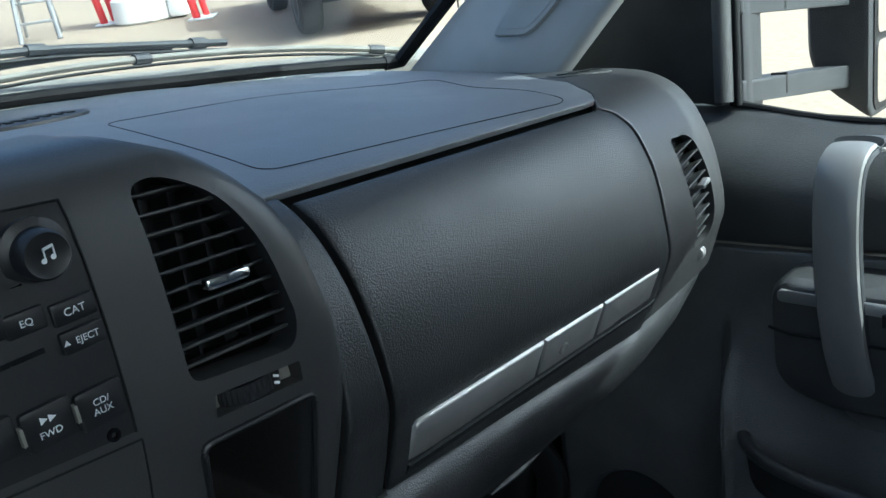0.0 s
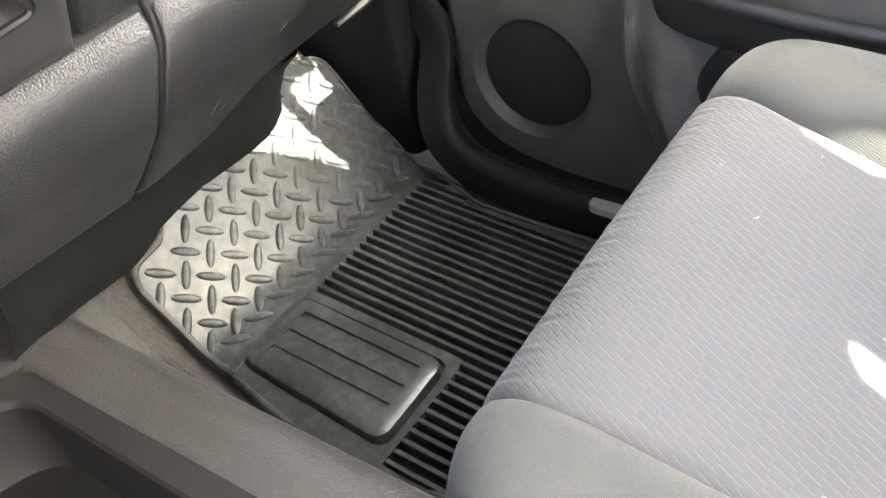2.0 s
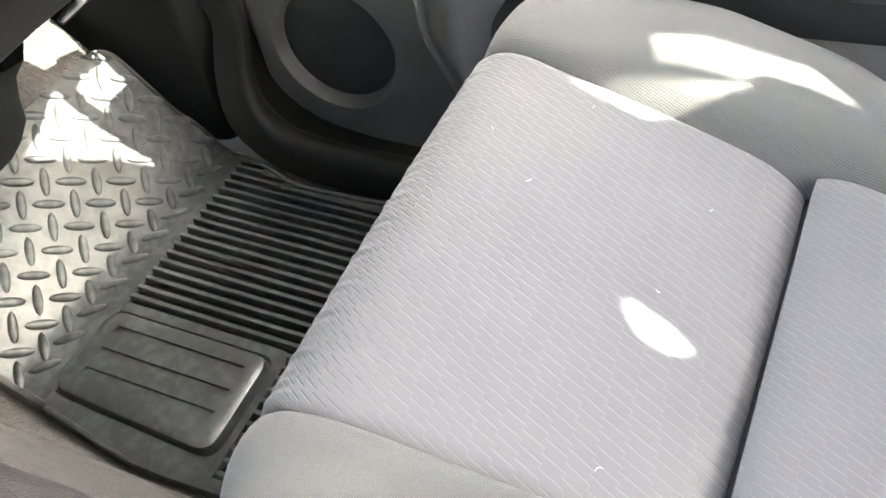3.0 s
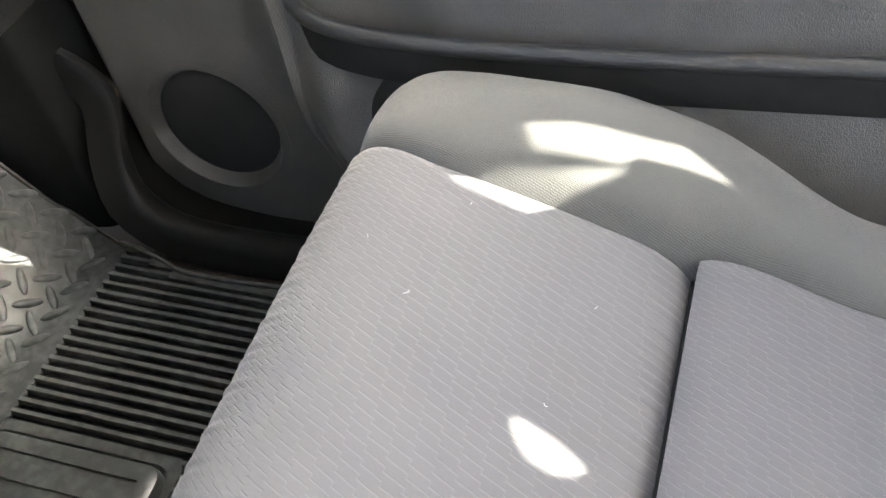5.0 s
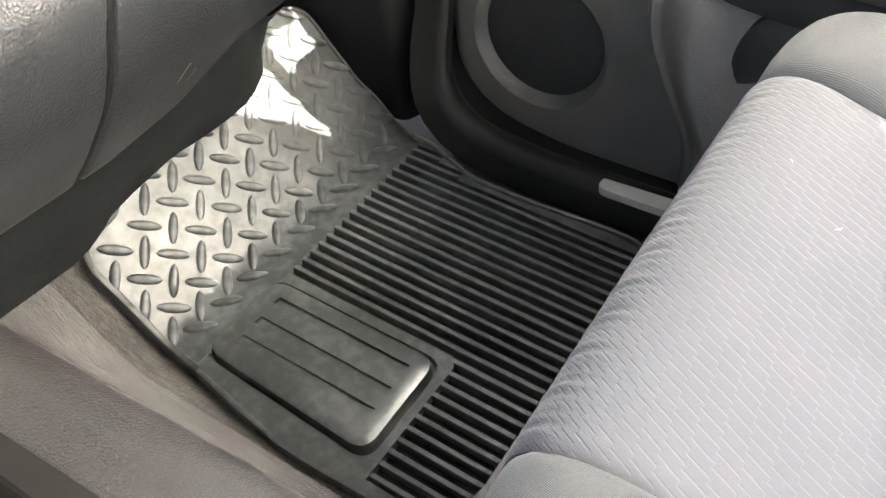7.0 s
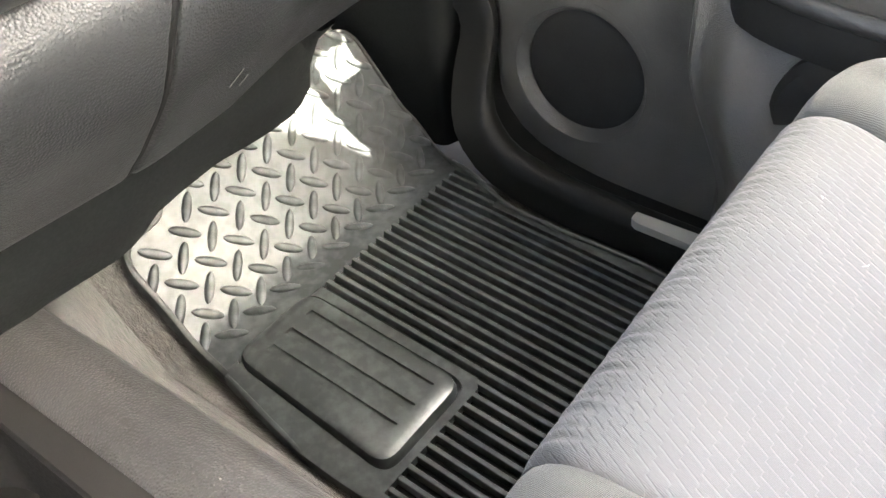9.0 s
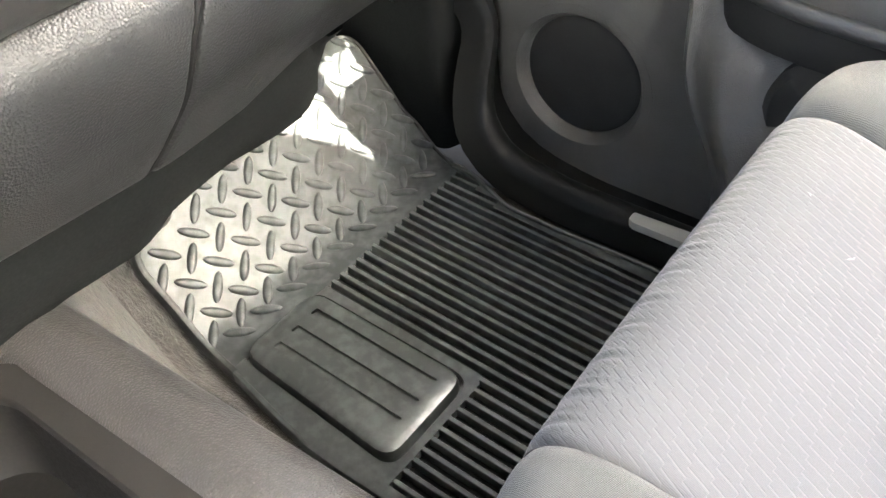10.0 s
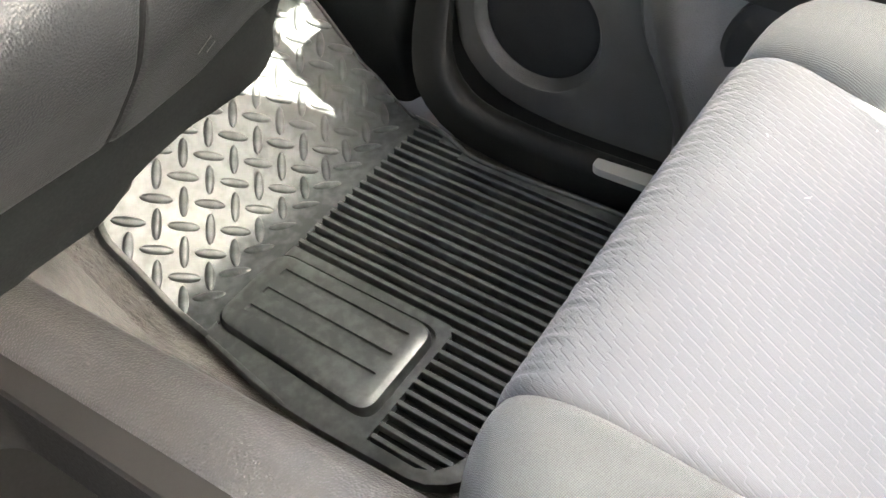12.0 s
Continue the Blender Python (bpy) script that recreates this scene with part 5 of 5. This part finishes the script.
# The flat part: a thick slab with a pocket for the heel pad and a sunk bed for the ribs.
PITCH, RIB_0 = 0.01425, 0.0042
slab_outline = [(x, s) for s, x in LEFT if s <= 0.0] + [(-0.1535, 0.0055), (0.2515, 0.0055)] + [(x, s) for s, x in reversed(RIGHT) if s < 0.0]
slab = prism(slab_outline, lambda a, b, d: (a, b, TOP - d), 0.030, 0.0016)
bed = [(RIB_0 - 0.0105, 0.0062), (0.2405, 0.0062), (0.2405, -0.0345), (0.2262, -0.0345), (0.2262, -0.0710), (0.2118, -0.0710), (0.2118, -0.300), (-0.110, -0.300), (-0.1245, -0.2965), (-0.1385, -0.2905), (-0.1525, -0.2795), (-0.1595, -0.262), (-0.1595, -0.2085), (-0.0175, -0.2105), (RIB_0 - 0.0105, -0.203)]
PAD = [(-0.1325, 0.0090), (-0.0232, 0.0085), (-0.0216, -0.1975), (-0.1425, -0.1970)]
pocket = prism(rounded([(-0.1362, 0.0134), (-0.0193, 0.0129), (-0.0176, -0.2018), (-0.1464, -0.2012)], 0.024, 6), lambda a, b, d: (a, b, TOP + 0.004 - d), 0.0105)
part("mat_base", moved(cut(slab, [prism(bed, lambda a, b, d: (a, b, TOP + 0.004 - d), 0.0145), pocket]), FALL), RUBBER, floor_mat)
# Bed floor blacker than the rubber: shade between the ribs put into the colour.
part("rib_channel_shade", moved(prism([((a - 0.04) * 0.998 + 0.04, (b + 0.15) * 0.998 - 0.15) for a, b in bed], lambda a, b, d: (a, b, 0.0024 - d), 0.002), FALL), SILL, floor_mat)
side_lip = smooth_curve([(x + 0.0028, s, TOP - 0.0005) for s, x in LEFT if -0.13 < s < 0.003], 30)
part("raised_rim", moved(tube([p[:] for p in side_lip], [0.0030 - 0.0022 * abs(1 - k / 15) ** 3 for k in range(31)], 10, 0.75), FALL), RUBBER, floor_mat)
rim_r = smooth_curve([(x - 0.0030, s, TOP + 0.0012) for s, x in reversed(RIGHT) if s < 0.02], 40)
part("raised_rim", moved(tube([p[:] for p in rim_r], 0.0030, 10), FALL), RUBBER, floor_mat)
# Heel pad with three shallow slots.
slots = [prism(rounded([(x - 0.0098, -0.1765), (x, -0.1775), (x, -0.0160), (x - 0.0098, -0.0145)], 0.001, 2), lambda a, b, d: (a, b, 0.0295 - d), 0.0122) for x in (-0.0425, -0.0722, -0.0994)]
pad = cut(prism(rounded(PAD, 0.021, 7), lambda a, b, d: (a, b, 0.0208 - d), 0.016, 0.0085), slots)
part("heel_pad", moved(pad, FALL), RUBBER, floor_mat, "worn heel pad with three slots")
# Ribs.
rib_mesh = {}
for k in range(-11, 17):
    x = PITCH * k + RIB_0
    front = 0.0058 if k >= 0 else (-0.2035 if k == -1 else -0.2095)
    rear = {16: -0.034, 15: -0.0705, -11: -0.279, -10: -0.2895, -9: -0.296}.get(k, -0.2995)
    length = round(front - rear, 4)
    if length not in rib_mesh:
        poly = [(-0.0030, -0.0100), (0.0030, -0.0100), (0.0026, -0.0006), (0.0020, 0.0), (-0.0020, 0.0), (-0.0026, -0.0006)]
        rib_mesh[length] = mesh_of("rib", prism(poly, lambda a, b, d: (a, -d, b), length), RUBBER, False)
    rib = new("rib", rib_mesh[length])
    rib.matrix_world = pose(x, front, TOP + FLOOR_FALL * front, math.degrees(math.atan(FLOOR_FALL)), 0, 0)
    rib.parent = floor_mat
    rib.matrix_parent_inverse = floor_mat.matrix_world.inverted()
# Tread lugs.
lug_rows = []
for k in range(13):
    t = -1 + 2 * k / 12
    w = 0.0053 * math.sqrt(max(1 - t * t, 0.0)) + 0.0003
    h = 0.0042 * math.sqrt(max(1 - t * t * 0.9, 0.0))
    lug_rows.append([Vector((w * math.cos(a), 0.0182 * t, h * max(math.sin(a), 0) ** 0.8 - (0.0008 if math.sin(a) < 0.01 else 0))) for a in (math.pi * i / 8 for i in range(9))])
lug_mesh = mesh_of("tread_lug", quads(lug_rows), PLATE)
for i in range(-1, 12):
    for j in range(-1, 8):
        for turn in (0, 90):
            up, over = (j - 0.5, i + 0.5) if turn else (j, i)
            x = -0.1303 + 0.0406 * over - 0.0013 * up
            s = 0.0610 + 0.0413 * up
            reach = 0.0118
            if s < 0.036 or s > 0.252 or x + reach > mat_right(s) - 0.001 or x - reach < max(mat_left(min(s + 0.008, 0.2575)), mat_left(s)) - 0.002:
                continue
            p = mat_point(x, s, 0.0095)
            rise = mat_point(x, s + 0.002) - mat_point(x, s - 0.002)
            lug = new("tread_lug", lug_mesh)
            lug.matrix_world = pose(*p, math.degrees(math.atan2(rise.z, rise.y)), 0, 0) @ pose(0, 0, 0, 0, 0, turn - 45)
            lug.parent = floor_mat
            lug.matrix_parent_inverse = floor_mat.matrix_world.inverted()

# ---- passenger seat ----
seat = thing("passenger_seat", (-0.05, -0.7, 0.0), "light grey cloth passenger seat with patterned centre", "car seat")
SEAT = smooth_curve([(-0.410, 0.10), (-0.400, 0.20), (-0.3985, 0.242), (-0.402, 0.267), (-0.411, 0.286), (-0.426, 0.298), (-0.447, 0.3045), (-0.475, 0.305), (-0.52, 0.299), (-0.60, 0.2860), (-0.635, 0.2795), (-0.657, 0.2725), (-0.673, 0.2630), (-0.6835, 0.2510), (-0.6876, 0.235)], 120)
SEAM_L, SEAM_R = -0.224, 0.120


def slant(x, y, z):
    """The cushion narrows and falls a little towards its rear outer corner."""
    k = ease(-0.43, -0.70, y)
    w = min(max((x + 0.22) / 0.34, 0), 1.2)
    return Vector((x + (0.017 * ease(-0.50, -0.41, y) - 0.022 * k - 0.030 * ease(-0.69, -0.82, y)) * w, y + (0.020 - 0.012 * min(w, 1)) * ease(-0.58, -0.67, y), z - 0.020 * k * w - 0.004 * k))


def x_of(u):
    return SEAM_L + (SEAM_R - SEAM_L) * u


def insert_point(u, v):
    p = curve_at(SEAT, v)
    e = abs(2 * u - 1)
    pucker = (0.0005 * math.sin(x_of(u) * 620) + 0.0005 * math.sin(x_of(u) * 389 + 1) + 0.0004 * math.sin(x_of(u) * 871 + 2)) * (ease(-0.650, -0.684, p[0]) + 1.1 * ease(-0.436, -0.410, p[0]))
    dip = pucker + 0.005 * max(0, (e - 0.93) / 0.07) ** 2 - 0.004 * (1 - e * e)
    return slant(SEAM_L + (SEAM_R - SEAM_L) * u, p[0], p[1] - dip * (1 if v > 0.25 else v / 0.25))


part("center_cushion", skin(insert_point, 0.344, 0.5, 170, 100, 0.02, 0.0, (0, -0.6, 1.0)), SEAT_IN, seat, "patterned light grey cloth centre")
REAR_PANEL = smooth_curve([(-0.6882, 0.240), (-0.6897, 0.265), (-0.695, 0.271), (-0.73, 0.271), (-0.80, 0.262), (-0.95, 0.24)], 60)


def rear_point(u, v):
    p = curve_at(REAR_PANEL, v)
    e = abs(2 * u - 1)
    return slant(SEAM_L + (SEAM_R - SEAM_L) * u, p[0], p[1] - 0.005 * max(0, (e - 0.93) / 0.07) ** 2)


part("rear_cushion", skin(rear_point, 0.344, 0.3, 30, 40, 0.02, 0.0, (0, -0.8, 1.0)), SEAT_IN, seat, "patterned light grey cloth rear panel")
SEAT_LONG = smooth_curve([(-0.415, 0.05), (-0.402, 0.20), (-0.3995, 0.242), (-0.403, 0.267), (-0.412, 0.286), (-0.427, 0.298), (-0.448, 0.304), (-0.475, 0.3045), (-0.52, 0.298), (-0.60, 0.286), (-0.70, 0.268), (-0.80, 0.255), (-0.98, 0.23)], 120)


def bolster(side):
    seam = SEAM_R if side > 0 else SEAM_L
    prof = [(-0.006, -0.035), (-0.003, -0.008), (0.003, 0.003), (0.014, 0.009), (0.035, 0.013), (0.06, 0.013), (0.085, 0.006), (0.108, -0.012), (0.122, -0.040), (0.128, -0.08), (0.128, -0.20)]
    fine = smooth_curve(prof, 40)

    def f(u, v):
        p, q = curve_at(SEAT_LONG, v), fine[min(int(u * 40), 40)].lerp(fine[min(int(u * 40) + 1, 40)], u * 40 - int(u * 40))
        t = max(q[0] / 0.128, 0)
        lift = ease(0.10, 0.30, v) * (1 + (1.2 * ease(-0.42, -0.60, p[0]) if side > 0 else 0))
        sag = 0.045 * ease(-0.66, -0.82, p[0]) * t if side > 0 else 0.0
        pull_back = 0.075 * t ** 2.2 * (1 - ease(0.30, 0.6, v))
        z = p[1] + (q[1] * lift if q[1] > 0 else q[1]) - sag + (0.017 * math.sqrt(t) * ease(-0.40, -0.60, p[0]) * (1 - ease(-0.64, -0.84, p[0])) if side > 0 else 0)
        return slant(seam + side * q[0] * (1.16 + 0.30 * ease(-0.44, -0.66, p[0]) if side > 0 else 1.0), p[0] - pull_back - 0.004 * (1 - t), max(z, 0.02))
    return skin(f, 0.25, 0.75, 40, 90, 0.015, 0.0, (seam + side * 0.3, -0.6, 1.2))


for side in (-1, 1):
    b = part("bolster", bolster(side), SEAT_OUT, seat, "plain grey cloth side bolster")
    seam = SEAM_R if side > 0 else SEAM_L
    part("piping", tube([slant(seam, curve_at(SEAT_LONG, v / 60)[0] - 0.003, curve_at(SEAT_LONG, v / 60)[1] - 0.0065) for v in range(8, 56)], 0.0016, 6), SEAM, b)
# Black tube along the cushion crease, standing in for the shade in it.
part("crease_shade", tube([slant(SEAM_L, -0.687, 0.246), slant(SEAM_R, -0.687, 0.246)], 0.002, 6), SEAL, seat)
part("seat_base", box(-0.32, 0.22, -1.0, -0.45, -0.044, 0.16, 0.01), BODY, seat, "black seat riser")

# Loose white fibres on the cloth.
rng = random.Random(5)
bits = []
for k in range(6):
    x, y = rng.uniform(-0.2, 0.1), rng.uniform(-0.66, -0.45)
    a, n = rng.uniform(0, 6.3), rng.uniform(0.0012, 0.003)
    q = min(SEAT, key=lambda p: abs(p[0] - y) if p[1] > 0.26 else 9)
    base = slant(x, y, q[1] + 0.0042)
    bits.append(tube([base, base + Vector((n * math.cos(a), n * math.sin(a), 0.0004)), base + Vector((1.7 * n * math.cos(a + 0.5), 1.7 * n * math.sin(a + 0.5), 0.0002))], 0.00013, 5))
lint = part("lint", joined(*bits), LEGEND)
tagged(lint, "loose white lint fibres lying on the seat cloth", "lint", kind="stuff")

# ---- outside ----
G_R, G_F, G_U = Vector((0.6734, -0.7393, 0.0)), Vector((0.7346, 0.6690, 0.1132)), Vector((-0.0837, -0.0762, 0.9936))
G_O = Vector((-0.599, -0.669, 0.866)) - 1.5 * G_U
GROUND = Matrix.Translation(G_O) @ Matrix((G_R, G_F, G_U)).transposed().to_4x4()


def on_ground(r, f, turn=0.0):
    return GROUND @ pose(r, f, 0, 0, 0, turn)


bm = quads([[(x, y, 0) for x in (-400, -60, -20, 0, 20, 60, 400)] for y in (-400, -60, -10, 0, 20, 60, 400)])
ground = part("ground", moved(bm, GROUND), CONCRETE)
tagged(ground, "pale sunlit concrete lot", "ground", kind="structure")
verge = part("verge", moved(skin(lambda u, v: (-40 + 60 * u, 27 + 40 * v, 0.03 + 0.05 * math.sin(9 * u + 5 * v)), 60, 40, 20, 10, 0.05, 0.02, (0, 0, 9)), GROUND), DRY_GRASS)
tagged(verge, "dry yellow grass verge beyond the concrete", "grass", kind="stuff")


def ladder(m):
    t = thing("step_ladder", m.translation, "grey aluminium step ladder standing on the concrete", "ladder")
    for a in (-0.30, 0.30):
        part("rail", moved(tube([(a, 0, 0), (a * 0.55, 0.45, 2.2)], 0.045, 8), m), STEEL, t)
        part("rear_leg", moved(tube([(a * 0.95, 1.1, 0), (a * 0.5, 0.5, 2.2)], 0.03, 8), m), STEEL, t)
    for k in range(6):
        w = 0.30 * (1 - 0.45 * (0.3 * k + 0.3) / 2.2)
        part("tread", moved(box(-w, w, 0.03 + 0.06 * k, 0.12 + 0.06 * k, 0.28 + 0.32 * k, 0.32 + 0.32 * k, 0.005), m), STEEL, t)
    return t


ladder(on_ground(-6.1, 14.9, 18))


def post(m):
    t = thing("red_post", m.translation, "bright red painted steel post on a white foot", "post", "red posts")
    for dx, dy, r in ((0, 0, 0.068), (0.10, 0.30, 0.055)):
        part("leg", moved(tube([(dx, dy, 0), (dx - 0.35, dy, 2.6)], r, 12), m), RED_PAINT, t)
    part("foot_plate", moved(box(-0.14, 0.26, -0.14, 0.42, 0, 0.03, 0.01), m), WHITE_TUB, t)
    return t


p1 = post(Matrix.Identity(4))
first = on_ground(-5.46, 16.25)
p1.matrix_world = first
copy_thing(p1, on_ground(-3.56, 15.14))
tub = thing("white_tub", on_ground(-4.6, 16.3).translation, "white plastic tub on the concrete between posts", "tub")
part("tub_body", moved(lathe([(0.46, 0), (0.50, 0.04), (0.50, 0.40), (0.44, 0.46), (0.40, 0.50), (0.38, 1.4), (0.01, 1.45)], 28), on_ground(-4.68, 16.0)), WHITE_TUB, tub)
part("tub_spout", moved(box(0.42, 0.72, -0.22, 0.22, 0.03, 0.62, 0.05), on_ground(-4.6, 16.0)), WHITE_TUB, tub)


def truck(m):
    t = thing("parked_truck", m.translation, "dark parked pickup truck seen front on, on concrete", "truck")
    part("body", moved(joined(box(-0.98, 0.98, -0.5, 5.0, 0.62, 1.25, 0.12, 3), box(-0.9, 0.9, 1.3, 3.3, 1.2, 1.95, 0.22, 3)), m), BODY_PAINT, t)
    part("bumper", moved(box(-0.98, 0.98, -0.72, -0.48, 0.50, 0.78, 0.06, 3), m), STEEL, t)
    part("front_axle", moved(tube([(-0.8, 0.25, 0.42), (0.8, 0.25, 0.42)], 0.07, 10), m), BODY_PAINT, t)
    for x in (-0.86, 0.86):
        for y in (0.25, 3.75):
            wheel = part("wheel", moved(lathe([(0.22, -0.14), (0.36, -0.15), (0.41, -0.11), (0.42, 0), (0.41, 0.11), (0.36, 0.15), (0.22, 0.14)], 32), m @ pose(x, y, 0.42, 0, 90, 0)), TYRE, t)
            part("rim", moved(lathe([(0.02, -0.10), (0.20, -0.11), (0.23, -0.145), (0.23, 0.145), (0.20, 0.11), (0.02, 0.10)], 24), m @ pose(x, y, 0.42, 0, 90, 0)), STEEL, wheel, "steel wheel rim")
    return t


truck(on_ground(-0.42, 11.5, 14))

# ---- towing mirror outside the door ----
tow = thing("towing_mirror", (0.50, -0.25, 0.75), "large grey towing mirror on two arms", "mirror")
part("mount", prism(rounded([(-0.243, 0.675), (-0.16, 0.68), (-0.17, 0.86), (-0.243, 0.86)], 0.010, 4), lambda a, b, d: (0.455 + d, a, b), 0.046, 0.010), MIRROR_BODY, tow)


def arm_place(a, b, d):
    """The arms sweep to the rear as they reach out."""
    return (a, -0.240 - 0.167 * (a - 0.452) + d, b)


for left, right in (((0.806, 0.856), (0.790, 0.835)), ((0.700, 0.728), (0.676, 0.707))):
    arm = part("arm", prism(rounded([(0.450, left[0]), (0.735, right[0]), (0.735, right[1]), (0.450, left[1])], 0.005, 3), arm_place, 0.048, 0.004), MIRROR_BODY, tow)
    split = 0.548
    part("joint", prism([(split, left[0] - 0.003), (split + 0.003, left[0] - 0.003), (split + 0.003, left[1] - 0.0045), (split, left[1] - 0.0045)], lambda a, b, d: arm_place(a, b, d - 0.0006), 0.02), SEAL, arm)
# The head's inner side looks towards the cab; the two glasses face the rear inside a dark bezel.
shell = rounded([(-0.312, 0.628), (-0.225, 0.690), (-0.222, 1.02), (-0.312, 1.03)], [0.012, 0.05, 0.03, 0.012], 6)
head = part("head", prism(shell, lambda a, b, d: (0.715 + d, a, b), 0.27, 0.016), MIRROR_BODY, tow)


def rear_face(x0, x1, z0, z1, r, y):
    return prism(rounded([(x0, z0), (x1, z0), (x1, z1), (x0, z1)], r, 5), lambda a, b, d: (a, y + d, b), 0.004)


part("bezel", rear_face(0.727, 0.973, 0.640, 1.018, 0.022, -0.3135), SEAL, head, "black bezel round the glasses")
part("mirror_glass", rear_face(0.737, 0.963, 0.748, 1.008, 0.016, -0.3155), MIRROR, head, "main mirror glass")
part("spot_glass", rear_face(0.737, 0.963, 0.650, 0.738, 0.016, -0.3155), MIRROR, head, "lower spot mirror glass")
